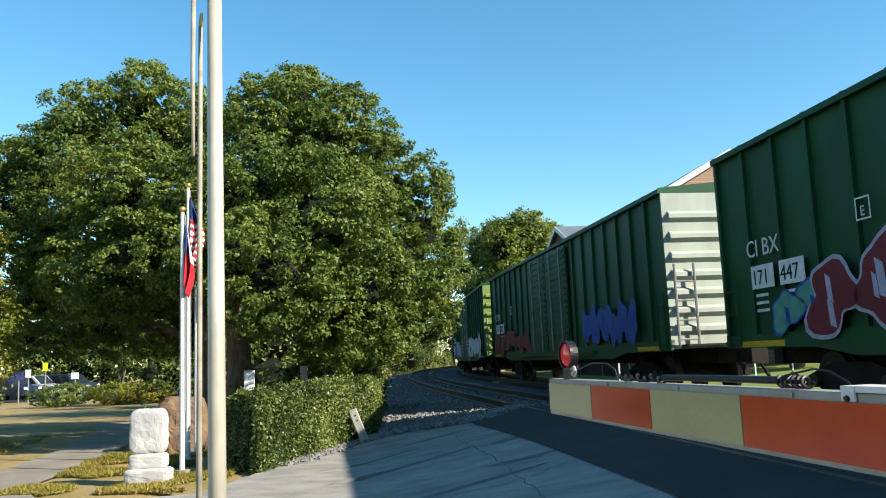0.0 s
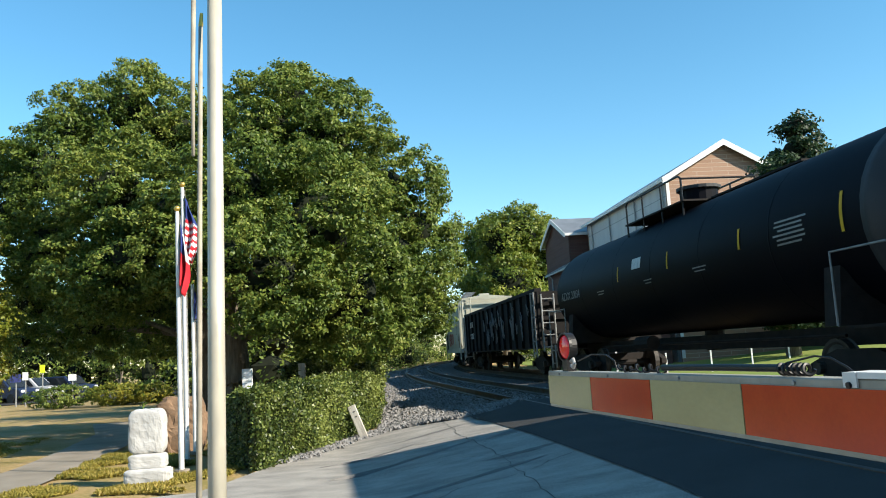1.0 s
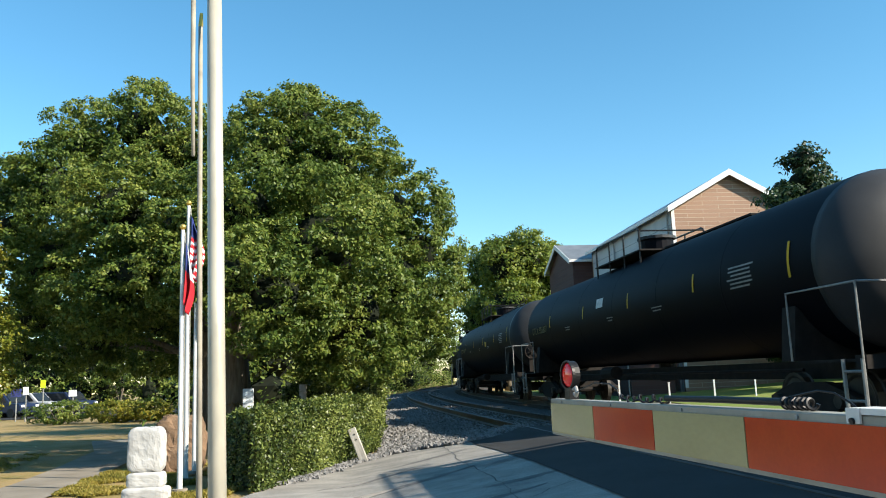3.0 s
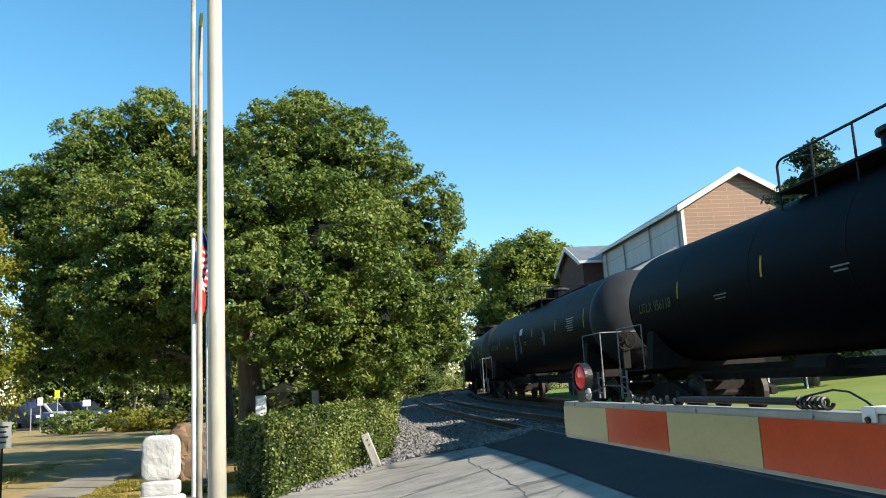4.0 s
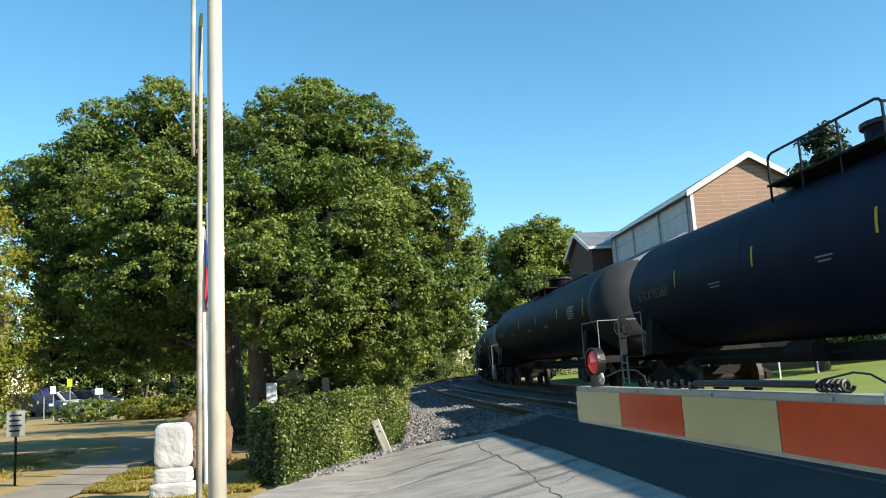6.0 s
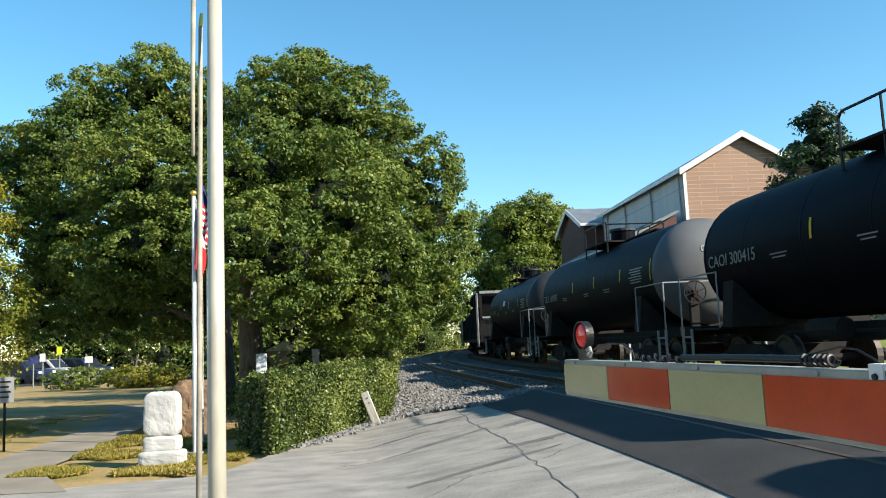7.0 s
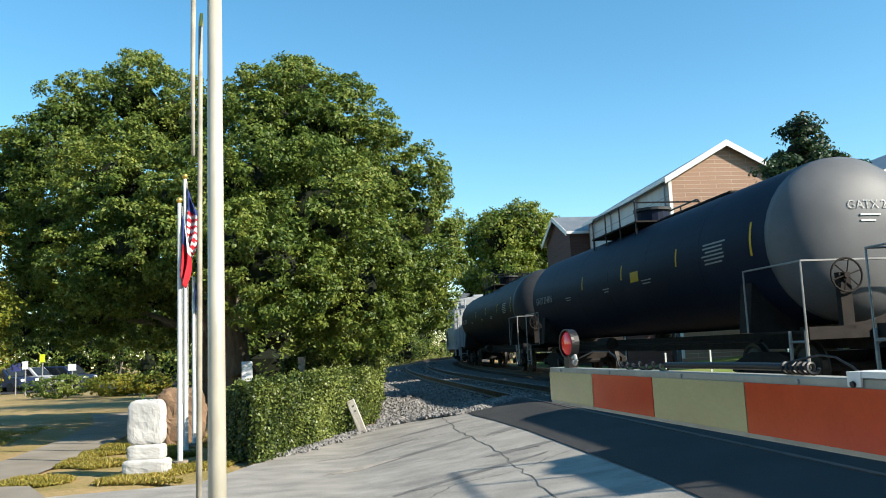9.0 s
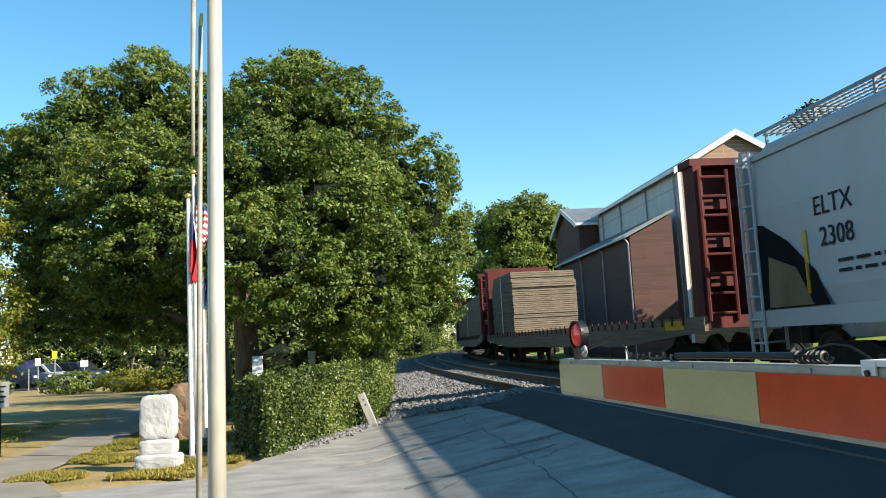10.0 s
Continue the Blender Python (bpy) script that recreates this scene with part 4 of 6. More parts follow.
    frame_ob = part("plate_border", Geo().box(-1.606, -1.602, yy - 3.4, yy - 3.08, 2.72, 2.745).box(-1.606, -1.602, yy - 3.4, yy - 3.08, 3.02, 3.045).box(-1.606, -1.602, yy - 3.4, yy - 3.375, 2.72, 3.045).box(-1.606, -1.602, yy - 3.105, yy - 3.08, 2.72, 3.045), M_LETTER, c)
    text("E", 0.2, M_LETTER, c, left_m(yy - 3.18, 2.78, -1.606))
    for a in spray:
        scrawl(c, *a)
    return c


def tank_car(tail, ln, body, head, mark, lead_mark, kind="large", seed=0, yellow=3, letters=None):
    big = kind == "large"
    c = car_thing("tank_car", {"large": "long black tank car with yellow band marks", "small": "short dark tank car with a domed end"}[kind], "tank cars", tail - ln / 2)
    h, r, zc = ln / 2, (1.46 if big else 1.33), (2.66 if big else 2.52)
    n = 36

    def ring(y, rr):
        return [(rr * math.cos(a), y, zc + rr * math.sin(a)) for a in (2 * math.pi * j / n for j in range(n))]

    dome = 0.75
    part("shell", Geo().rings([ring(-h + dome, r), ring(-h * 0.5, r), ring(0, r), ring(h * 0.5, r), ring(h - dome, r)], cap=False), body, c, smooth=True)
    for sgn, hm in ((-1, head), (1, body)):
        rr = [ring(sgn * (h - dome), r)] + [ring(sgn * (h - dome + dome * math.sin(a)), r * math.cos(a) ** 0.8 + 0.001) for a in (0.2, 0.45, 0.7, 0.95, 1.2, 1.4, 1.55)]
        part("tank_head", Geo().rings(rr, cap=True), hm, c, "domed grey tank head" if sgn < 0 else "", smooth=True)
    for y in (-h * 0.62, -h * 0.3, 0.0, h * 0.3, h * 0.62):
        part("weld_seam", Geo().rings([ring(y - 0.02, r + 0.001), ring(y - 0.012, r + 0.004), ring(y + 0.012, r + 0.004), ring(y + 0.02, r + 0.001)], cap=False), body, c, smooth=True)
    # manway, platform, railing
    part("manway", Geo().tube([(0, 0.1, zc + r - 0.05), (0, 0.1, zc + r + 0.42)], 0.45 if big else 0.38, 18), body, c)
    part("manway_lid", Geo().tube([(0, 0.1, zc + r + 0.425), (0, 0.1, zc + r + 0.5)], 0.52 if big else 0.42, 18), M_HEADD, c)
    part("platform", Geo().box(-0.95, 0.95, -1.05, 2.55 if big else 1.2, zc + r - 0.02, zc + r + 0.02), M_TRUCK, c)
    zt = zc + r
    for sx in (-0.9, 0.9):
        ya, yb = (-0.9, 2.5) if big else (-1.0, 1.15)
        rail = Geo().tube([(sx, ya, zt - 0.35), (sx, ya, zt + 0.5), (sx, ya + 0.06, zt + 0.57), (sx, ya + 0.16, zt + 0.6), (sx, yb - 0.16, zt + 0.6), (sx, yb - 0.06, zt + 0.57), (sx, yb, zt + 0.5), (sx, yb, zt - 0.35)], 0.025, 6)
        for q in ((0.25, 1.4) if big else (0.1,)):
            rail.tube([(sx, q, zt - 0.35), (sx, q, zt + 0.6)], 0.022, 6)
        part("railing", rail, M_RUBBER, c)
    part("end_railing", Geo().tube([(-0.9, ya, zt + 0.52), (0.9, ya, zt + 0.52)], 0.022, 6), M_RUBBER, c)
    part("top_walk", Geo().box(-0.3, 0.3, -h * 0.55, -1.06, zt + 0.01, zt + 0.05), M_TRUCK, c)
    # frame and running gear
    part("centre_sill", Geo().box(-0.35, 0.35, -h - 0.35, h + 0.35, 0.78, 1.1), M_TRUCK, c)
    for sgn in (-1, 1):
        y = sgn * (h - 1.7)
        part("bolster", Geo().rings([[(-1.45, y - 0.2, 1.1), (1.45, y - 0.2, 1.1), (1.35, y - 0.2, 2.0), (0.5, y - 0.2, 1.4), (-0.5, y - 0.2, 1.4), (-1.35, y - 0.2, 2.0)],
                                     [(-1.45, y + 0.2, 1.1), (1.45, y + 0.2, 1.1), (1.35, y + 0.2, 2.0), (0.5, y + 0.2, 1.4), (-0.5, y + 0.2, 1.4), (-1.35, y + 0.2, 2.0)]]), M_TRUCK, c)
        ye = sgn * (h + 0.3)
        part("end_sill", Geo().box(-1.45, 1.45, min(ye, ye - sgn * 0.25), max(ye, ye - sgn * 0.25), 0.95, 1.15), M_TRUCK, c)
        part("end_platform", Geo().box(-1.45, 1.45, min(sgn * (h - 1.4), ye - sgn * 0.25), max(sgn * (h - 1.4), ye - sgn * 0.25), 1.06, 1.1), M_TRUCK, c)
        part("hand_rail", Geo().tube([(-1.5, sgn * (h - 1.5), 1.1), (-1.5, sgn * (h - 1.5), 2.2), (-1.5, ye, 2.2), (1.5, ye, 2.2), (1.5, ye, 1.1)], 0.018, 6).tube([(-1.5, ye, 1.1), (-1.5, ye, 2.2)], 0.018, 6), M_STEEL, c)
        ladder(c, -1.5, ye - sgn * 0.02 - (0.45 if sgn > 0 else 0), 0.35, 1.1, 0.45, M_STEEL)
        if sgn < 0:
            hand_wheel(c, -0.75, ye - 0.05, 1.95)
            part("brake_stand", Geo().box(-0.85, -0.65, ye + 0.0, ye + 0.12, 1.1, 2.0), M_TRUCK, c)
        coupler(c, ye, sgn)
        truck(c, sgn * (h - 1.75))
    part("bottom_outlet", Geo().tube([(0, 0, 1.3), (0, 0, 0.75)], 0.22, 10), M_TRUCK, c)
    part("brake_cylinder", Geo().tube([(-0.9, 1.5, 1.0), (-0.9, 2.4, 1.0)], 0.18, 10), M_TRUCK, c)
    part("pipe_run", Geo().tube([(-0.7, -h + 2.5, 0.95), (-0.7, h - 2.5, 0.95)], 0.03, 6), M_TRUCK, c)

    def band(nm, y, w, a0, a1, mt, lift=0.006):
        k = 10
        part(nm, Geo().rings([[((r + lift) * math.cos(a), yy, zc + (r + lift) * math.sin(a)) for a in (a0 + (a1 - a0) * j / k for j in range(k + 1))] for yy in (y - w, y + w)], cap=False, closed=False), mt, c)

    P = math.pi
    ys = [h * q for q in (-0.86, -0.5, -0.12, 0.25, 0.62)]
    for i, y in enumerate(ys[:yellow + 1]):
        a = 0.16 if i == 0 else 0.10
        band("yellow_mark", y, 0.035, P - 0.12 - a, P - 0.12 + a * 1.6, M_YEL)
    for k in range(6):
        a = P - 0.16 + k * 0.052
        band("data_line", -h * 0.70 + 0.06 * (k % 2), 0.46 - 0.05 * (k % 3), a, a + 0.022, M_STEEL)
    for q, w in ((-0.3, 0.3), (0.02, 0.24), (0.42, 0.28)):
        for k in range(2):
            band("data_line", h * q, w - 0.06 * k, P + 0.12 + 0.05 * k, P + 0.138 + 0.05 * k, M_DIMW)
    if seed % 3 == 0:
        band("placard", h * 0.1, 0.28, P - 0.28, P - 0.1, M_LETTER)
    if seed % 3 == 1:
        band("placard", -h * 0.22, 0.26, P - 0.05, P + 0.12, M_YEL)
    if mark:
        g = letters or M_STENCIL
        m = text(mark, 0.34, g, c, left_m(h * 0.86, zc - 0.2, -(r + 0.004)))
    if lead_mark:
        lt = text(lead_mark, 0.21, M_LETTER if head is M_HEAD else g, c, Matrix())
        for v in lt.data.vertices:
            X, Z = v.co.x - 0.35, v.co.y + 0.42
            q = min(0.99, math.hypot(X, Z) / r) ** 1.25
            v.co = Vector((X, -(h - dome + dome * math.sqrt(1 - q * q)) - 0.012, zc + Z))
        for k in range(2):
            part("data_line", Geo().box(-0.15, 0.22 - 0.1 * (k % 2), -h - 0.012, -h + 0.05, zc + 0.30 - k * 0.1, zc + 0.325 - k * 0.1), M_LETTER if head is M_HEAD else g, c)
    return c


def hopper(tail, ln, body, name_mark, number, seed, tag=False):
    c = car_thing("covered_hopper", {M_CREAM: "cream covered hopper wagon with slanted ends", M_HWHITE: "white covered hopper wagon with black lettering", M_HGREY: "grimy grey covered hopper wagon"}[body], "covered hoppers", tail - ln / 2)
    h = ln / 2
    side = [(-1.5, 1.15), (-1.6, 1.6), (-1.62, 3.0), (-1.56, 3.9), (-1.25, 4.25), (0, 4.38), (1.25, 4.25), (1.56, 3.9), (1.62, 3.0), (1.6, 1.6), (1.5, 1.15)]
    e = 0.45
    part("body", Geo().rings([[(x, -h + e, z) for x, z in side], [(x, h - e, z) for x, z in side]], cap=True), body, c)
    part("side_sill", Geo().box(-1.63, -1.5, -h, h, 1.02, 1.3), body, c)
    part("side_sill", Geo().box(1.5, 1.63, -h, h, 1.02, 1.3), body, c)
    for sgn in (-1, 1):
        y0 = sgn * (h - e)
        part("end_slope", Geo().rings([[(-1.2, y0 - sgn * 0.01, 3.2), (1.2, y0 - sgn * 0.01, 3.2), (1.2, y0 + sgn * 0.02, 4.15), (-1.2, y0 + sgn * 0.02, 4.15)], [(-1.2, y0 + sgn * 0.05, 3.2), (1.2, y0 + sgn * 0.05, 3.2), (1.2, y0 + sgn * 0.06, 4.15), (-1.2, y0 + sgn * 0.06, 4.15)]]), body, c)
        part("end_hollow", Geo().prism([(y0 + sgn * 0.005, 1.3), (y0 + sgn * 0.03, 1.3), (y0 + sgn * 0.03, 3.0), (y0 + sgn * 0.005, 3.0)], -1.35, 1.35, "x"), body, c)
        # black sheet for the shade in the bay cut-out at each end
        part("bay_shade_sheet", Geo().prism([(y0 - sgn * 0.02, 1.32), (y0 - sgn * 2.0, 1.32), (y0 - sgn * 1.7, 1.85), (y0 - sgn * 1.0, 2.4), (y0 - sgn * 0.3, 2.75), (y0 - sgn * 0.02, 2.8)], -1.632, -1.622, "x"), M_DARK, c, "black sheet for the shade in the end bay")
        part("bay_slope", Geo().prism([(y0 - sgn * 0.3, 1.34), (y0 - sgn * 1.6, 1.34), (y0 - sgn * 1.2, 1.95), (y0 - sgn * 0.4, 2.2)], -1.640, -1.633, "x"), M_TAN, c, "tan slope sheet in the bay")
        ye = sgn * h
        for sx in (-1.5, 1.5):
            part("corner_post", Geo().box(sx - 0.05, sx + 0.05, min(ye, ye - sgn * 0.1), max(ye, ye - sgn * 0.1), 1.1, 4.2), body, c)
        part("end_beam", Geo().box(-1.44, 1.44, min(ye, ye - sgn * 0.1), max(ye, ye - sgn * 0.1), 4.1, 4.2), body, c)
        ladder(c, -1.45, ye, 0.6, 4.2, 0.5, body, "x", 0.4)
        ladder(c, -1.66, ye - (0.55 if sgn > 0 else -0.08), 0.6, 4.1, 0.45, body, "y", 0.4)
        part("end_platform", Geo().box(-1.4, 1.4, min(ye, ye - sgn * 0.5), max(ye, ye - sgn * 0.5), 1.05, 1.1), M_TRUCK, c)
        coupler(c, ye, sgn)
        truck(c, sgn * (h - 2.0))
        part("air_tank", Geo().tube([(-0.8, sgn * (h - 0.7), 1.4), (0.6, sgn * (h - 0.7), 1.4)], 0.22, 12), M_TRUCK, c)
    part("eave_rail", Geo().box(-1.6, -1.5, -h + e, h - e, 3.92, 4.02), body, c)
    for i in range(3):
        y = (i - 1) * ln * 0.25
        part("discharge_bay", Geo().rings([[(-1.3, y - 1.6, 1.2), (1.3, y - 1.6, 1.2), (1.3, y + 1.6, 1.2), (-1.3, y + 1.6, 1.2)], [(-0.6, y - 0.5, 0.4), (0.6, y - 0.5, 0.4), (0.6, y + 0.5, 0.4), (-0.6, y + 0.5, 0.4)]]), M_TRUCK, c)
    # running boards with an open mesh
    grate = Geo()
    for x in (-1.16, -1.03, -0.9, -0.77, -0.64):
        grate.box(x - 0.008, x + 0.008, -h, h, 4.52, 4.545)
    for k in range(int(ln / 0.16)):
        grate.box(-1.17, -0.63, -h + k * 0.16, -h + k * 0.16 + 0.014, 4.525, 4.54)
    walk_ob = part("running_board", grate, M_ROOF, c, "open grating roof walk")
    for i in range(int(ln / 1.5) + 1):
        y = -h + 0.1 + i * 1.5
        part("walk_bracket", Geo().box(-1.2, -1.16, y, y + 0.05, 4.2, 4.52).box(-1.2, -0.6, y, y + 0.05, 4.48, 4.518), M_ROOF, walk_ob)
    part("walk_edge", Geo().box(-1.21, -1.18, -h, h, 4.5, 4.56), M_ROOF, walk_ob)
    part("hatch_trough", Geo().box(-0.3, 0.3, -h + 1, h - 1, 4.37, 4.5), body, c)
    ink = M_LETTERB
    yy = h - e - 2.1
    if name_mark:
        text(name_mark, 0.42, ink, c, left_m(yy + 0.3, 2.68, -1.632))
        text(number, 0.42, ink, c, left_m(yy + 0.2, 2.2, -1.632))
        for k in range(2):
            y = yy - 0.2
            for w in (0.34, 0.30, 0.12, 0.26, 0.18)[k:]:
                part("data_line", Geo().box(-1.632, -1.628, y - w, y, 1.92 - k * 0.15, 1.97 - k * 0.15), ink, c)
                y -= w + 0.09
    part("yellow_mark", Geo().box(-1.632, -1.626, yy + 0.55, yy + 0.65, 1.5, 2.5), M_YEL, c)
    for q in (0.5, 0.1, -0.35, -0.75):
        part("yellow_mark", Geo().box(-1.632, -1.626, h * q, h * q + 0.08, 1.5, 2.0), M_YEL, c)
    for k in range(7):
        part("data_line", Geo().box(-1.632, -1.628, -h * 0.5 - 0.9 + 0.05 * (k % 3), -h * 0.5, 2.2 + k * 0.13, 2.25 + k * 0.13), ink if body is not M_CREAM else M_HEADD, c)
    part("stencil_plate", Geo().box(-1.632, -1.626, -h * 0.72, -h * 0.72 + 0.4, 1.75, 2.1), M_LETTERB, c)
    if tag:
        for k, (q, rad) in enumerate(((h - 5.2, 0.5), (h - 6.2, 0.62), (h - 7.2, 0.55), (h - 8.4, 0.4), (h - 9.6, 0.5), (h - 10.8, 0.45))):
            loop = [(-1.632, q + rad * math.cos(a) * (1 + 0.15 * math.sin(3 * a + k)), 2.0 + 0.8 * rad * math.sin(a)) for a in (5.6 * j / 24 + k for j in range(25))]
            part("spray_stroke", Geo().tube(loop, 0.012, 4), G_COL["red"], c)
    if body is M_HGREY:
        scrawl(c, -1, 3.0, 1.4, 2.3, M_TRUCK, M_TRUCK, seed, -1.635, 6)
    return c


def gondola(tail, ln):
    c = car_thing("gondola_wagon", "black ribbed open gondola wagon with white tags", "open wagons", tail - ln / 2)
    h = ln / 2
    part("floor_pan", Geo().box(-1.5, 1.5, -h, h, 1.0, 1.15), M_GOND, c)
    for sx in (-1, 1):
        s = part("side", Geo().box(min(sx * 1.5, sx * 1.42), max(sx * 1.5, sx * 1.42), -h, h, 1.15, 3.0), M_GOND, c)
        part("top_chord", Geo().box(sx * 1.46 - 0.12, sx * 1.46 + 0.12, -h, h, 3.0, 3.12), M_GOND, s)
        for i in range(15):
            y = -h + 0.1 + (ln - 0.3) * i / 14
            part("side_post", Geo().box(min(sx * 1.5, sx * 1.6), max(sx * 1.5, sx * 1.6), y - 0.07, y + 0.07, 1.05, 3.0), M_GOND, s)
    for sgn in (-1, 1):
        y = sgn * h
        part("end_wall", Geo().box(-1.4, 1.4, min(y, y - sgn * 0.08), max(y, y - sgn * 0.08), 1.15, 3.0), M_GOND, c)
        for z in (1.5, 2.0, 2.5):
            part("end_rib", Geo().box(-1.4, 1.4, min(y, y + sgn * 0.09), max(y, y + sgn * 0.09), z, z + 0.14), M_GOND, c)
        ladder(c, -1.62, y - (0.5 if sgn > 0 else -0.05), 0.7, 3.0, 0.45, M_STEEL)
        ladder(c, -1.4, y + sgn * 0.15, 0.9, 2.9, 0.45, M_STEEL, "x")
        coupler(c, y + sgn * 0.1, sgn)
        truck(c, sgn * (h - 1.9))
    text("ZI BX", 0.42, M_LETTER, c, left_m(h - 2.4, 2.3, -1.61))
    text("97 002", 0.42, M_LETTER, c, left_m(h - 2.4, 1.7, -1.61))
    tags(c, -h + 1, h - 4.5, 1.5, 2.7, 26, G_COL["silver"], 3, -1.62)
    return c


def open_hopper(tail, ln, slanted, mark, number):
    c = car_thing("open_hopper", "rusty black open hopper wagon with slanted end frames" if slanted else "black open-top hopper wagon with a pale ladder", "open wagons", tail - ln / 2)
    h = ln / 2
    top = 3.75 if not slanted else 3.6
    part("body", Geo().rings([[(-1.45, -h + 0.9, 1.0), (1.45, -h + 0.9, 1.0), (1.5, -h + 0.9, top), (-1.5, -h + 0.9, top)], [(-1.45, h - 0.9, 1.0), (1.45, h - 0.9, 1.0), (1.5, h - 0.9, top), (-1.5, h - 0.9, top)]]), M_BROWNC, c)
    for sx in (-1, 1):
        part("top_chord", Geo().box(sx * 1.5 - 0.1, sx * 1.5 + 0.1, -h, h, top, top + 0.12), M_BROWNC, c)
        part("side_sill", Geo().box(sx * 1.5 - 0.08, sx * 1.5 + 0.08, -h, h, 0.95, 1.15), M_BROWNC, c)
        for i in range(12):
            y = -h + 0.95 + (ln - 1.9) * i / 11
            part("side_post", Geo().box(min(sx * 1.46, sx * 1.6), max(sx * 1.46, sx * 1.6), y - 0.08, y + 0.08, 1.15, top), M_BROWNC, c)
    for sgn in (-1, 1):
        y = sgn * h
        part("slope_sheet", Geo().rings([[(-1.4, sgn * (h - 0.15), top), (1.4, sgn * (h - 0.15), top), (1.4, sgn * (h - 0.2), top), (-1.4, sgn * (h - 0.2), top)],
                                         [(-1.4, sgn * (h - 0.9) + sgn * 0.01, 2.0), (1.4, sgn * (h - 0.9) + sgn * 0.01, 2.0), (1.4, sgn * (h - 0.95), 2.0), (-1.4, sgn * (h - 0.95), 2.0)]]), M_TAN if slanted else M_BROWNC, c, "bare rusty slope sheet" if slanted else "")
        for sx in (-1.45, 1.45):
            if slanted:
                part("end_brace", Geo().tube([(sx, y - sgn * 0.05, top), (sx, y - sgn * 0.8, 1.15)], 0.09, 4), M_TAN, c)
            part("corner_post", Geo().box(sx - 0.06, sx + 0.06, min(y - sgn * 0.12, y), max(y - sgn * 0.12, y), 1.1, top), M_GOND if not slanted else M_BROWNC, c)
        part("end_beam", Geo().box(-1.5, 1.5, min(y, y + sgn * 0.06), max(y, y + sgn * 0.06), top - 0.05, top + 0.1), M_STEEL if not slanted else M_BROWNC, c)
        part("mid_beam", Geo().box(-1.4, 1.4, min(y, y + sgn * 0.06), max(y, y + sgn * 0.06), 2.3, 2.4), M_STEEL if not slanted else M_BROWNC, c)
        ladder(c, -1.66, y - (0.6 if sgn > 0 else -0.02), 0.7, top, 0.55, M_STEEL if not slanted else M_BROWNC, r=0.03)
        part("end_sill", Geo().box(-1.4, 1.4, min(y, y - sgn * 0.3), max(y, y - sgn * 0.3), 0.9, 1.12), M_TRUCK, c)
        coupler(c, y, sgn)
        truck(c, sgn * (h - 1.7))
    for i in range(3):
        y = (i - 1) * ln * 0.24
        part("discharge_bay", Geo().rings([[(-1.3, y - 1.3, 1.1), (1.3, y - 1.3, 1.1), (1.3, y + 1.3, 1.1), (-1.3, y + 1.3, 1.1)], [(-0.7, y - 0.4, 0.4), (0.7, y - 0.4, 0.4), (0.7, y + 0.4, 0.4), (-0.7, y + 0.4, 0.4)]]), M_TRUCK, c)
    text(mark, 0.36, M_HEAD if slanted else M_LETTER, c, left_m(h - 1.6, 2.5, -1.61))
    text(number, 0.36, M_HEAD if slanted else M_LETTER, c, left_m(h - 1.6 if slanted else h - 3.2, 2.0 if slanted else 2.5, -1.61))
    if slanted:
        scrawl(c, -h + 5, h - 4.5, 1.3, 2.05, G_COL["silver"], M_GOND, 8, -1.61, 9)
        tags(c, -h + 3, h - 4, 1.4, 2.4, 14, G_COL["lilac"], 9, -1.63)
    return c


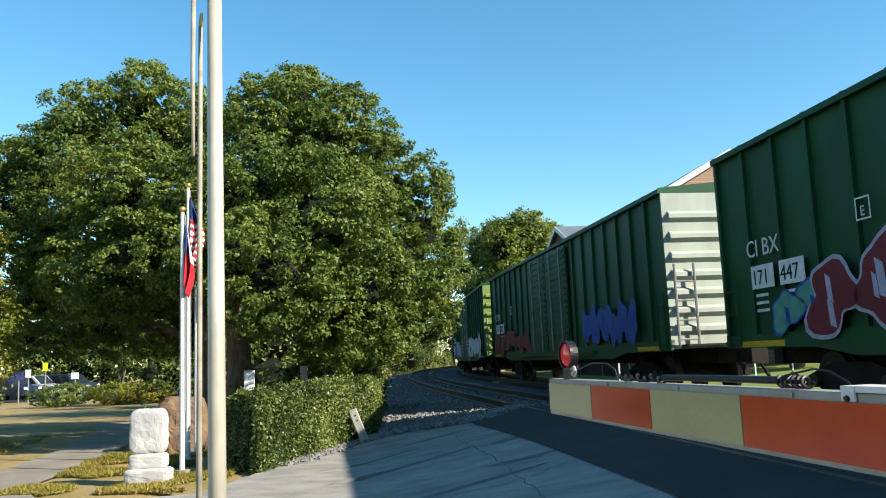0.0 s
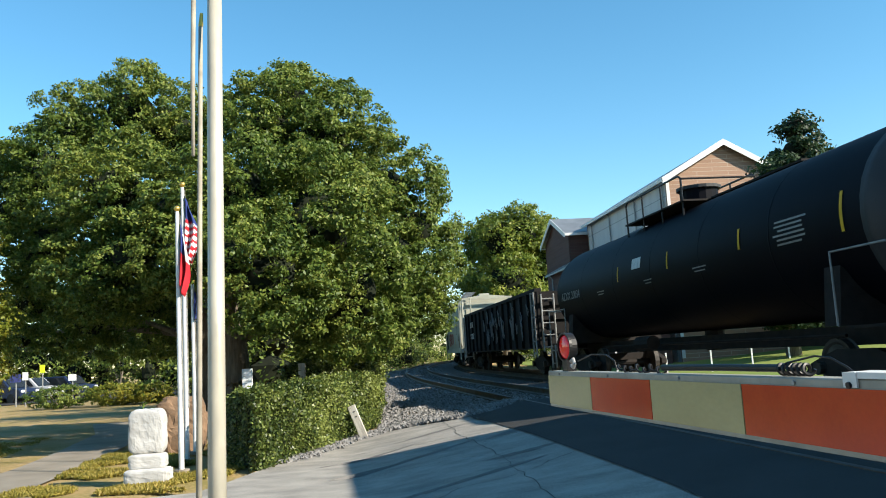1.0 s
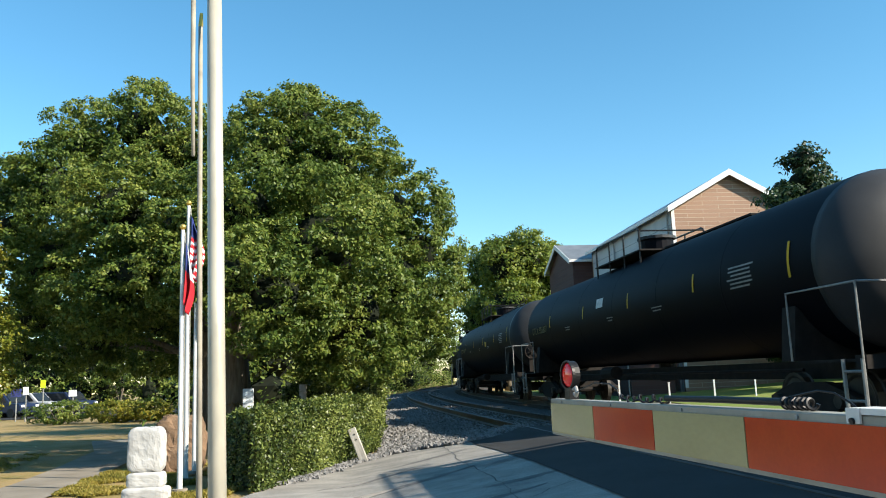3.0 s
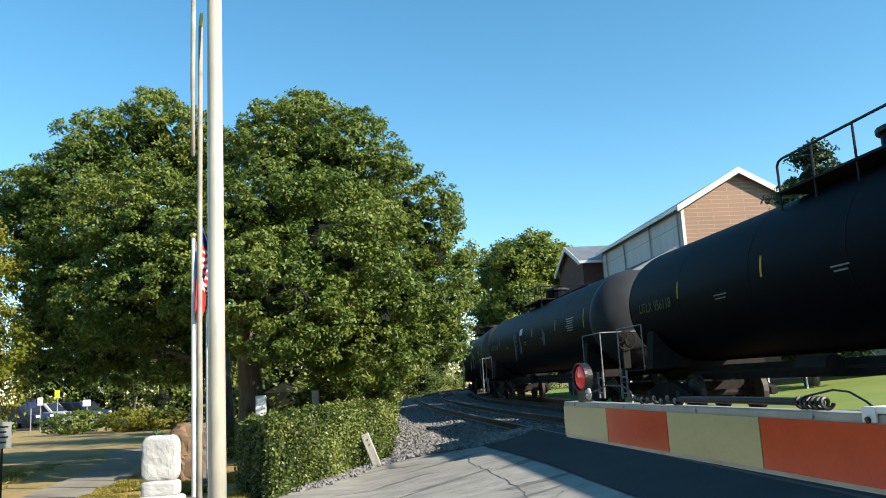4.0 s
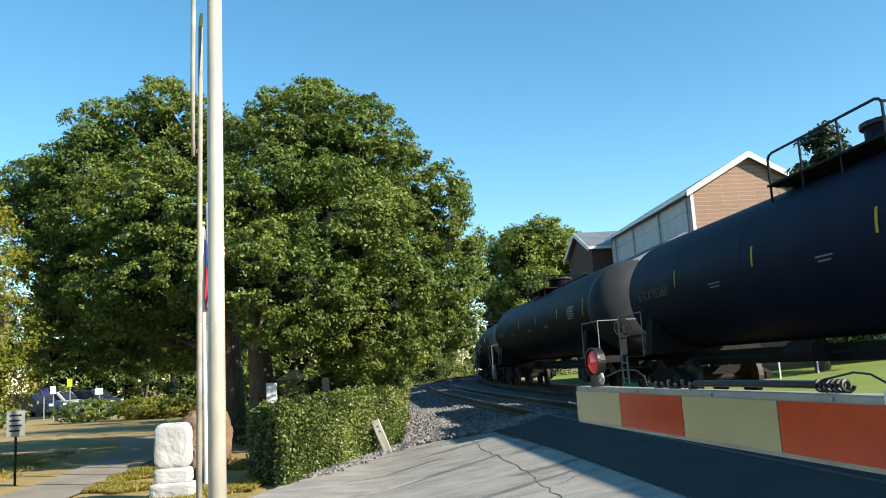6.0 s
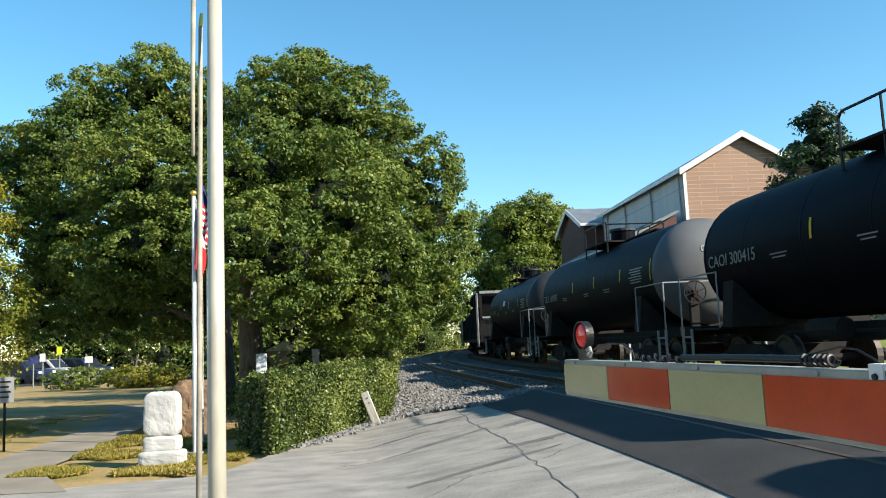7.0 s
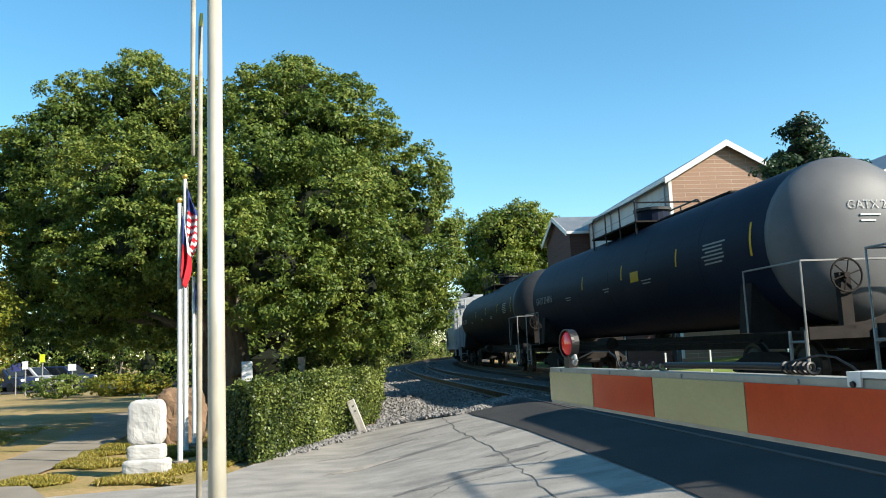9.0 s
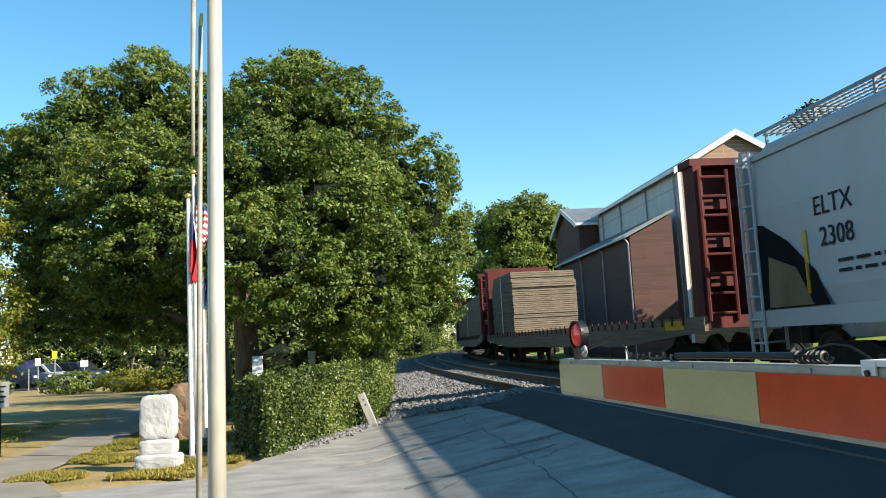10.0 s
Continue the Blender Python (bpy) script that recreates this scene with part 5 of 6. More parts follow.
def flat_car(tail, ln, stack):
    c = car_thing("bulkhead_flat_car", "oxide red bulkhead flat wagon carrying a stack of timber", "flat wagons", tail - ln / 2)
    h = ln / 2
    part("deck", Geo().box(-1.5, 1.5, -h, h, 1.05, 1.3), M_RED, c)
    part("side_sill", Geo().prism([(-h, 1.3), (h, 1.3), (h, 1.0), (h * 0.6, 0.7), (-h * 0.6, 0.7), (-h, 1.0)], -1.58, -1.5, "x"), M_LUMBER, c, "dusty side sill")
    for i in range(40):
        y = -h + 1 + (ln - 2) * i / 39
        part("stake_pocket", Geo().box(-1.61, -1.58, y - 0.04, y + 0.04, 1.14, 1.36), M_RED, c)
    for sgn in (-1, 1):
        y = sgn * h
        b = part("bulkhead", Geo().box(-1.5, 1.5, min(y - sgn * 0.5, y - sgn * 0.6), max(y - sgn * 0.5, y - sgn * 0.6), 1.3, 4.4), M_RED, c, "red steel bulkhead")
        for sx in (-1.45, -0.5, 0.5, 1.45):
            part("bulkhead_post", Geo().box(sx - 0.09, sx + 0.09, min(y - sgn * 0.5, y), max(y - sgn * 0.5, y), 1.3, 4.4), M_RED, b)
        part("bulkhead_cap", Geo().box(-1.6, 1.6, min(y - sgn * 0.6, y), max(y - sgn * 0.6, y), 4.4, 4.55), M_RED, b)
        for z in (1.9, 2.7, 3.5):
            part("bulkhead_shelf", Geo().box(-1.35, 1.35, min(y - sgn * 0.49, y - sgn * 0.1), max(y - sgn * 0.49, y - sgn * 0.1), z, z + 0.2), M_RED, b)
        ladder(c, -1.45, y + sgn * 0.03, 1.2, 4.3, 0.6, M_RED, "x", 0.4, 0.03)
        coupler(c, y, sgn)
        truck(c, sgn * (h - 2.2))
    part("yellow_sill_mark", Geo().box(-1.59, -1.584, -h + 1.0, -h + 2.0, 1.05, 1.25), M_YEL, c)
    if stack:
        y0, y1, top = stack
        k = 0
        z = 1.32
        pile = thing("timber_stack", "stack of weathered sawn timber strapped on the wagon", "timber", "timber stacks", c.matrix_basis)
        CARS.append((pile, tail - ln / 2))
        r = random.Random(int(tail))
        while z < top:
            inset = 0.0 if z < top - 0.4 else 0.25
            part("timber_layer", Geo().box(-1.42 + r.uniform(-0.02, 0.02), 1.42, y0 + inset + r.uniform(-0.05, 0.05), y1 - inset + r.uniform(-0.05, 0.05), z, z + 0.072), M_LUMBER, pile)
            z += 0.088
        part("strap", Geo().box(-1.46, -1.445, (y0 + y1) / 2 - 0.05, (y0 + y1) / 2 + 0.05, 1.3, top), M_LETTER, pile, "pale steel strap")
    return c


W, TE, BL, MA, LI = G_COL["white"], G_COL["teal"], G_COL["blue"], G_COL["maroon"], G_COL["lilac"]
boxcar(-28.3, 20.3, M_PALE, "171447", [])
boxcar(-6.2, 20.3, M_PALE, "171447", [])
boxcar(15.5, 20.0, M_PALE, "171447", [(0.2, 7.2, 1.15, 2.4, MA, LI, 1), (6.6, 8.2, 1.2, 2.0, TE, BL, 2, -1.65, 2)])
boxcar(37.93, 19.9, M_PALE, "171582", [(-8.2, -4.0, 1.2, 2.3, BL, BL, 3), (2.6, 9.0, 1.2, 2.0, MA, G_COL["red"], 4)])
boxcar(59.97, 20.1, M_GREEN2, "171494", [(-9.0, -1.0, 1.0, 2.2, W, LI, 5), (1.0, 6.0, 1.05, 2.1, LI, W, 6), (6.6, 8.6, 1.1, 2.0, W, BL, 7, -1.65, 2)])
tank_car(78.42, 16.8, M_BLACK, M_HEADD, "AZXX 20034", "AZXX", "large", 3, 3, M_DIMW)
gondola(98.09, 18.2)
hopper(119.94, 20.4, M_CREAM, "NCIX", "2093", 1, True)
hopper(142.15, 20.7, M_HWHITE, "NCIX", "8260", 2)
hopper(164.9, 21.0, M_HGREY, "", "", 3)
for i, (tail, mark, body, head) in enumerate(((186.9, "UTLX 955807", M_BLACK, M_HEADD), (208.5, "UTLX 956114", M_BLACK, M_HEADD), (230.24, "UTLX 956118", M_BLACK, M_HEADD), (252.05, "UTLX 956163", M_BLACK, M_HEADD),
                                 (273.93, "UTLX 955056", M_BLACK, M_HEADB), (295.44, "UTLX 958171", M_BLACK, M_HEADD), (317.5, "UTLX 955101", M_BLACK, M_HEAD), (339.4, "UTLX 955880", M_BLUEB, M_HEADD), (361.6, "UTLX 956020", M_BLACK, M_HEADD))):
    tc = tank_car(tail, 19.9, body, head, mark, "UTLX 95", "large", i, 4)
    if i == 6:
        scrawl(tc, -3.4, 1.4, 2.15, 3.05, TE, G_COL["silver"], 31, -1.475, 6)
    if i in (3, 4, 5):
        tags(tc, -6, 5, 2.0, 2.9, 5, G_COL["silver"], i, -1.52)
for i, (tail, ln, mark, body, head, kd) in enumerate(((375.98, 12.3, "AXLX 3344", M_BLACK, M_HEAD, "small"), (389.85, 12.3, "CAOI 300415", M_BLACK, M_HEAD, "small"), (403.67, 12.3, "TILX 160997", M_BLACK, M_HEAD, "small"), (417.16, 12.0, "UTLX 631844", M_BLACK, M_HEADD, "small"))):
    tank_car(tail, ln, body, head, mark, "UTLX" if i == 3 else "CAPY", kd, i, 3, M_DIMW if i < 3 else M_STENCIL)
open_hopper(435.08, 16.4, False, "APPX", "1251")
open_hopper(453.7, 17.2, True, "DR EX", "104 016")
for i, (tail, ln, mark, lead, body, head, kd) in enumerate(((467.82, 12.6, "UTLX 80141", "UTLX", M_RUSTT, M_HEADB, "small"), (481.78, 12.4, "UTLX 801591", "UTLX", M_BLUEC, M_HEAD, "small"), (495.75, 12.4, "UTLX 601630", "UTLX", M_BLUEC, M_HEAD, "small"),
                                     (515.46, 17.5, "GATX 214816", "GATX 214816", M_BLUEB, M_HEAD, "large"), (535.54, 18.4, "TILX 292343", "TILX", M_BLACK, M_HEADD, "large"))):
    tank_car(tail, ln, body, head, mark, lead, kd, i + 4, 3, M_STENCIL if i < 3 else M_DIMW)
hopper(557.03, 20.0, M_HWHITE, "ELTX", "2308", 4)
flat_car(583.5, 24.6, (6.5, 11.2, 3.9))
flat_car(609.8, 24.6, (-11.4, 11.0, 3.55))
hopper(632.0, 20.0, M_HWHITE, "NCIX", "8260", 5)


# ---- crossing gate ----
AD = Vector((-0.163, 0.987, 0.0)).normalized()
gate_m = Matrix.Translation((0.360, 2.70, 1.437)) @ Matrix.Rotation(math.atan2(-AD.x, AD.y), 4, "Z")
gate = thing("crossing_gate_arm", "lowered railway gate arm with red and cream reflective stripes", "gate arm", m=gate_m)
part("arm_beam", bevelled(Geo().box(-0.013, 0.028, -7.0, 0, -0.113, 0), 0.002, 1), M_ARME, gate, "painted arm beam")
pitch0 = 0.405
for i in range(13):
    y1, y0 = -i * pitch0 - 0.002, -(i + 1) * pitch0 + 0.002
    part("reflective_panel", Geo().box(-0.0155, -0.0132, max(y0, -7), y1, -0.104, -0.014), M_ARMR if i % 2 else M_ARMW, gate, "red sheeting" if i % 2 else "cream sheeting")
for i in range(16):
    part("rivet", Geo().tube([(-0.013, -0.12 - i * 0.42, -0.008), (-0.0165, -0.12 - i * 0.42, -0.008)], 0.004, 6), M_STEEL, gate)
lamp = part("arm_lamp", Geo().tube([(0.0, 0, 0), (0.017, 0, 0)], 0.043, 28), M_RUBBER, gate, "black lamp housing", m=pose(0.0, -0.165, 0.074, 0, 0, 9))
dome = [[(-0.002 - 0.010 * math.cos(a), 0.037 * math.sin(a) * math.cos(b), 0.037 * math.sin(a) * math.sin(b)) for b in (2 * math.pi * j / 28 for j in range(28))] for a in (1.57, 1.2, 0.8, 0.4, 0.03)]
part("lens", Geo().rings(dome), M_LENS, lamp, "lit red lens", smooth=True)
part("lens_rim", Geo().rings([[(x, r * math.cos(b), r * math.sin(b)) for b in (2 * math.pi * j / 28 for j in range(28))] for x, r in ((0.0, 0.0440), (-0.009, 0.0445), (-0.009, 0.0400), (0.0, 0.0385))], cap=False), M_RUBBER, lamp)
part("back_cover", Geo().tube([(0.017, 0, 0), (0.024, 0, 0)], 0.040, 24, 0.028), M_RUBBER, lamp)
part("lamp_bracket", Geo().box(-0.008, 0.02, -0.19, -0.14, -0.014, 0.034), M_RUBBER, gate)
part("lamp_clip", Geo().tube([(0.0, -0.205, 0.03), (0.0, -0.225, 0.036), (0.0, -0.235, 0.022), (0.0, -0.222, 0.012), (0.0, -0.207, 0.018)], 0.006, 8), M_STEEL, gate, "pale steel clip")
rr = random.Random(4)
helix = []
for k in range(141):
    a = 2 * math.pi * 7 * k / 140
    sag = 0.004 * math.sin(k * 0.13)
    helix.append((0.008 + 0.0065 * math.cos(a), -0.56 - 0.28 * k / 140, 0.009 + sag + 0.0065 * math.sin(a)))
part("cable_coil", Geo().tube(helix, 0.0028, 6), M_RUBBER, gate)
part("cable_sleeve", Geo().tube([(0.008, -0.84, 0.0125), (0.008, -1.1, 0.014), (0.008, -1.31, 0.0135)], 0.0070, 12), M_RUBBER, gate, "black cable sleeve")
helix = [(0.008 + 0.0082 * math.cos(a), -1.31 - 0.085 * a / (2 * math.pi * 6), 0.0118 + 0.0082 * math.sin(a)) for a in (2 * math.pi * 6 * k / 120 for k in range(121))]
part("cable_coil", Geo().tube(helix, 0.0034, 6), M_RUBBER, gate)
part("cable", Geo().tube([(0.008, -1.33, 0.022), (0.008, -1.41, 0.033), (0.008, -1.45, 0.030), (0.006, -1.49, 0.016), (0.004, -1.515, 0.004)], 0.0018, 6), M_RUBBER, gate)
part("cable", Geo().tube([(0.01, -0.24, 0.03), (0.01, -0.36, 0.048), (0.01, -0.48, 0.046), (0.01, -0.535, 0.03), (0.01, -0.55, 0.006)], 0.0022, 6), M_RUBBER, gate)
part("clamp", Geo().box(-0.016, 0.03, -1.75, -1.51, 0.001, 0.010).box(-0.018, -0.0145, -1.54, -1.51, -0.012, 0.010), M_TRIM, gate, "white steel clamp")
part("clamp_bolt", Geo().tube([(-0.018, -1.525, -0.008), (-0.022, -1.525, -0.009)], 0.005, 8), M_RUBBER, gate)
mast = thing("gate_mast", "grey steel mast that carries the gate arm", "post", m=gate_m @ pose(0.15, -7.2, -1.434))
part("mast_post", Geo().tube([(0, 0, -0.05), (0, 0, 2.6)], 0.07, 14), M_STEEL, mast)
part("mechanism_box", bevelled(Geo().box(-0.2, 0.2, -0.2, 0.2, 1.05, 1.75), 0.03), M_STEEL, mast)

# ---- hedges and lawn things ----
def hedge(name, label, a, b, width, height, seed, count, material=M_LEAF4, size=0.028, skew=0.0):
    r = np.random.default_rng(seed)
    A, B = Vector(a), Vector(b)
    ln = (B - A).length
    ang = math.atan2(B.y - A.y, B.x - A.x)
    z0 = ground_z(A.x, A.y)
    h = thing(name, label, "hedge", m=Matrix.Translation((A.x, A.y, z0)) @ Matrix.Rotation(ang, 4, "Z"))
    rise = ground_z(B.x, B.y) - z0
    # near-black filling for the shade inside the hedge
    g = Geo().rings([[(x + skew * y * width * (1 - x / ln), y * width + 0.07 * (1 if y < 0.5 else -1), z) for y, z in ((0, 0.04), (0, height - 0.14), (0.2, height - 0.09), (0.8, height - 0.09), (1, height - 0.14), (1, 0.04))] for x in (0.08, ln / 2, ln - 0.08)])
    part("inner_hedge", g, M_CORE, h, "dark core that stands for inner shade")
    face = r.random(count)
    areas = np.array([ln * height, ln * height * 0.5, ln * width * 1.3, width * height, width * height])
    k = r.choice(5, count, p=areas / areas.sum())
    u, v = r.random(count), r.random(count)
    wob = 0.035 * np.sin(u * ln * 3.1 + v * 5) + 0.03 * np.sin(u * ln * 7.3 - v * 9) + r.normal(size=count) * 0.042
    P, N = np.zeros((count, 3)), np.zeros((count, 3))
    for i, (p, nn) in enumerate((((u * ln, 0 * u - wob, v * height), (0, -1, 0.2)), ((u * ln, width + wob, v * height), (0, 1, 0.2)), ((u * ln, v * width, height + wob), (0, 0, 1)),
                                ((0 * u - wob, u * width, v * height), (-1, 0, 0.2)), ((ln + wob, u * width, v * height), (1, 0, 0.2)))):
        s = k == i
        P[s] = np.stack(p, 1)[s]
        N[s] = nn
    P[:, 2] += rise * P[:, 0] / ln
    P[:, 0] += skew * P[:, 1] * (1 - P[:, 0] / ln)
    N[k == 3] = (-1, 0.8 * skew, 0.2)
    leaves("foliage", P, N, size, material, h, r, 0.6, 1.15)
    return h


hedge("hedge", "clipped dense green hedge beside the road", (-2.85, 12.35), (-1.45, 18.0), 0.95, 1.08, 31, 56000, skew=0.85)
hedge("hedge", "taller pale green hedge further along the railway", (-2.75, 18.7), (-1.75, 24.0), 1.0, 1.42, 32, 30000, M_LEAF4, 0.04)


def bush(name, label, base, r, h, seed, material, count, size=0.04):
    rg = np.random.default_rng(seed)
    b = thing(name, label, "shrub", m=pose(base[0], base[1], ground_z(*base)))
    lb = [(rg.normal() * r * 0.45, rg.normal() * r * 0.3, h * rg.uniform(0.4, 0.55), r * rg.uniform(0.5, 0.7), r * rg.uniform(0.5, 0.7), h * rg.uniform(0.42, 0.5)) for _ in range(6)]
    p, n = lobes_cloud(lb, count, 0.16, 14, rg)
    p[:, 2] = np.maximum(p[:, 2], 0.01)
    leaves("foliage", p, n, size, material, b, rg)
    for j in range(7):
        a = rg.uniform(0, 6.28)
        g = Geo().tube([(0.05 * math.cos(a), 0.05 * math.sin(a), -0.05), (r * 0.5 * math.cos(a), r * 0.4 * math.sin(a), h * 0.75)], 0.018, 5, 0.006)
        part("stem", g, M_BARK, b)
    return b


bush("bush", "rounded olive-green bush on the lawn", (-20.6, 44.5), 1.7, 1.25, 41, M_LEAF, 800, 0.06)
bush("bush", "low yellow-green bush on the lawn", (-17.6, 44.0), 2.0, 1.15, 42, M_LEAF2, 900, 0.06)
bush("bush", "low yellow-green bush on the lawn", (-16.0, 44.3), 1.6, 1.1, 47, M_LEAF2, 800, 0.06)
bush("bush", "dark shaded bush at the lawn's edge", (-24.5, 41.0), 2.6, 1.4, 43, M_LEAF, 420, 0.08)
bush("bush", "dark shaded bush at the lawn's edge", (-13.0, 46.0), 2.4, 1.3, 46, M_LEAF, 420, 0.08)
bush("bush", "brownish dry bush behind the hedge", (-4.1, 19.4), 0.8, 1.2, 44, M_LEAF5, 300, 0.045)
bush("bush", "small green bush by the flagpoles", (-4.9, 19.6), 0.6, 0.75, 45, M_LEAF4, 240, 0.035)
B6 = (-18.0, 45.5, 0.0)
tree("small_tree", "small multi-stemmed ornamental tree among bushes", B6, 3.2, 0.07, [(-0.5, 0, 2.6, 0.8, 0.8, 0.6), (0.4, 0, 2.7, 0.9, 0.8, 0.65), (0, 0.1, 3.1, 0.7, 0.7, 0.55), (0.1, -0.2, 2.2, 0.8, 0.7, 0.45)], M_LEAF, 220, 0.2, 20, 0.06, 51, limbs=4, core=0)

# marble stone, boulder
def lumpy(name, geo_box, cuts, amp, freq, material, parent=None, seed=0.0):
    bm = bmesh.new()
    x0, x1, y0, y1, z0, z1 = geo_box
    bmesh.ops.create_cube(bm, size=1.0)
    bmesh.ops.subdivide_edges(bm, edges=bm.edges[:], cuts=cuts, use_grid_fill=True)
    for v in bm.verts:
        c = v.co * 2
        q = Vector((c.x * (1 - 0.12 * c.z * c.z * 0.5), c.y, c.z))
        rad = max(1.0, (abs(q.x) ** 6 + abs(q.y) ** 6 + abs(q.z) ** 6) ** (1 / 6))
        q /= rad
        q += Vector((noise.noise(q * 6.5 + Vector((seed, 3, 0))), noise.noise(q * 6.5 + Vector((0, seed, 4))), noise.noise(q * 6.5 + Vector((8, 0, seed))))) * amp * 0.45
        q += Vector((noise.noise(q * freq + Vector((seed, 0, 0))), noise.noise(q * freq + Vector((0, seed, 9))), noise.noise(q * freq + Vector((5, 0, seed))))) * amp
        v.co = Vector((x0 + (x1 - x0) * (q.x + 1) / 2, y0 + (y1 - y0) * (q.y + 1) / 2, z0 + (z1 - z0) * (q.z + 1) / 2))
    me = bpy.data.meshes.new(name)
    bm.to_mesh(me)
    bm.free()
    return part(name, me, material, parent)


stone = thing("marble_monument", "rough-hewn white marble monument on a plinth", "monument", m=pose(-4.22, 11.75, 0.0, 0, 0, 6))
lumpy("slab", (-0.25, 0.25, -0.13, 0.13, 0.40, 1.02), 18, 0.065, 2.4, M_MARBLE, stone, 1.0)
lumpy("lower_block", (-0.255, 0.255, -0.14, 0.14, 0.19, 0.41), 10, 0.04, 2.8, M_MARBLE, stone, 2.0)
lumpy("plinth", (-0.31, 0.31, -0.2, 0.2, -0.06, 0.21), 9, 0.05, 2.6, M_MARBLE, stone, 4.0)
rock = thing("boulder", "upright reddish-brown boulder behind the monument", "rock", m=pose(-5.15, 16.2, 0.0, 0, 0, 10))
lumpy("rock_body", (-0.42, 0.42, -0.3, 0.3, -0.1, 1.0), 11, 0.2, 1.8, M_ROCK, rock, 7.0)
post = thing("leaning_post", "short pale leaning wooden post at the road's edge", "post", m=pose(-1.58, 16.0, ground_z(-1.58, 16.0) - 0.05) @ pose(0, 0, 0, 4, -20, 0))
part("post_body", bevelled(Geo().box(-0.075, 0.075, -0.05, 0.05, 0, 0.72), 0.01), M_WOOD, post)
for z in (0.5, 0.6):
    part("bolt", Geo().tube([(0.02, -0.05, z), (0.02, -0.062, z)], 0.014, 8), M_TRUCK, post)
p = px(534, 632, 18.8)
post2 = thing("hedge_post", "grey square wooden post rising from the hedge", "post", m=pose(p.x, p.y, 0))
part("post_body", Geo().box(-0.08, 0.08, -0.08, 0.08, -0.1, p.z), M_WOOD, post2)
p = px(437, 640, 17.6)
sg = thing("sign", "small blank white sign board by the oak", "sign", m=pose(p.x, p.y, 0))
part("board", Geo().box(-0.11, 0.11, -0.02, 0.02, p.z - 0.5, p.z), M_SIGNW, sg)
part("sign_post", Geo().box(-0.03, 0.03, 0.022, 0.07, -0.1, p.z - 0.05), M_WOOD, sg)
ls = thing("lawn_sign", "small grey notice on a thin dark post", "sign", m=pose(-8.15, 14.75, 0, 0, 0, 20))
part("sign_post", Geo().tube([(0, 0, -0.1), (0, 0, 1.2)], 0.022, 8), M_TRUCK, ls)
part("board", bevelled(Geo().box(-0.15, 0.15, -0.035, -0.023, 0.82, 1.28), 0.004, 1), M_STEEL, ls, "weathered notice board")
for k in range(4):
    part("text_bar", Geo().box(-0.1, 0.1 - 0.03 * (k % 2), -0.0385, -0.0355, 1.18 - k * 0.09, 1.21 - k * 0.09), M_TRUCK, ls)
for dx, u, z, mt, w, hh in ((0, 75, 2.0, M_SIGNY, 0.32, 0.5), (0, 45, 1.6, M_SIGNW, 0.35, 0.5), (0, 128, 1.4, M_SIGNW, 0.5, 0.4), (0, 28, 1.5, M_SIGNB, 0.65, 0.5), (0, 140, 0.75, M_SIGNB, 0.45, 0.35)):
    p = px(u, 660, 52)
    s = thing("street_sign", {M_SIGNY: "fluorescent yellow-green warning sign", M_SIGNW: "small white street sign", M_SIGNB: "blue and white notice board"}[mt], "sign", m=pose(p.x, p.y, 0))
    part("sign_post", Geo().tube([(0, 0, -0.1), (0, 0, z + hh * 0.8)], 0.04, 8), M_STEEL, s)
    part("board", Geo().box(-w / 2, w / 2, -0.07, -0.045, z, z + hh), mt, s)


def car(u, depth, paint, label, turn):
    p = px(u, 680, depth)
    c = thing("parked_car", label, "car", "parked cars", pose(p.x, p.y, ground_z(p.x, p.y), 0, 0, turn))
    prof = [(-2.3, 0.35), (-2.35, 0.8), (-2.2, 1.0), (-1.3, 1.08), (-0.6, 1.75), (1.7, 1.78), (2.2, 1.1), (2.3, 0.9), (2.3, 0.35)]
    part("body", bevelled(Geo().prism(prof, -0.9, 0.9, "x"), 0.05), paint, c)
    for sx in (-1, 1):
        part("side_window", Geo().prism([(-1.0, 1.12), (-0.52, 1.65), (1.6, 1.67), (1.95, 1.14)], sx * 0.901, sx * 0.908, "x"), M_GLASS, c)
        for y in (-1.45, 1.4):
            part("wheel", Geo().tube([(sx * 0.72, y, 0.34), (sx * 0.93, y, 0.34)], 0.34, 18), M_RUBBER, c)
    part("windscreen", Geo().rings([[(-0.78, -1.3, 1.11), (0.78, -1.3, 1.11), (0.7, -0.64, 1.73), (-0.7, -0.64, 1.73)], [(-0.78, -1.33, 1.12), (0.78, -1.33, 1.12), (0.7, -0.67, 1.74), (-0.7, -0.67, 1.74)]]), M_GLASS, c)
    for sx in (-0.65, 0.65):
        part("headlight", Geo().box(sx - 0.15, sx + 0.15, -2.37, -2.3, 0.75, 0.92), M_LETTER, c)
    return c


car(10, 62, M_CARB, "dark blue parked car in tree shade", 70)
car(52, 64, M_CARW, "white parked van in tree shade", 80)
car(115, 66, M_CARB, "dark blue parked car in tree shade", 75)
strip("parking_area", [(-60, 56, -14, 56), (-60, 72, -14, 72)], 0.02, M_NEW, "grey asphalt parking area under trees", n=12)

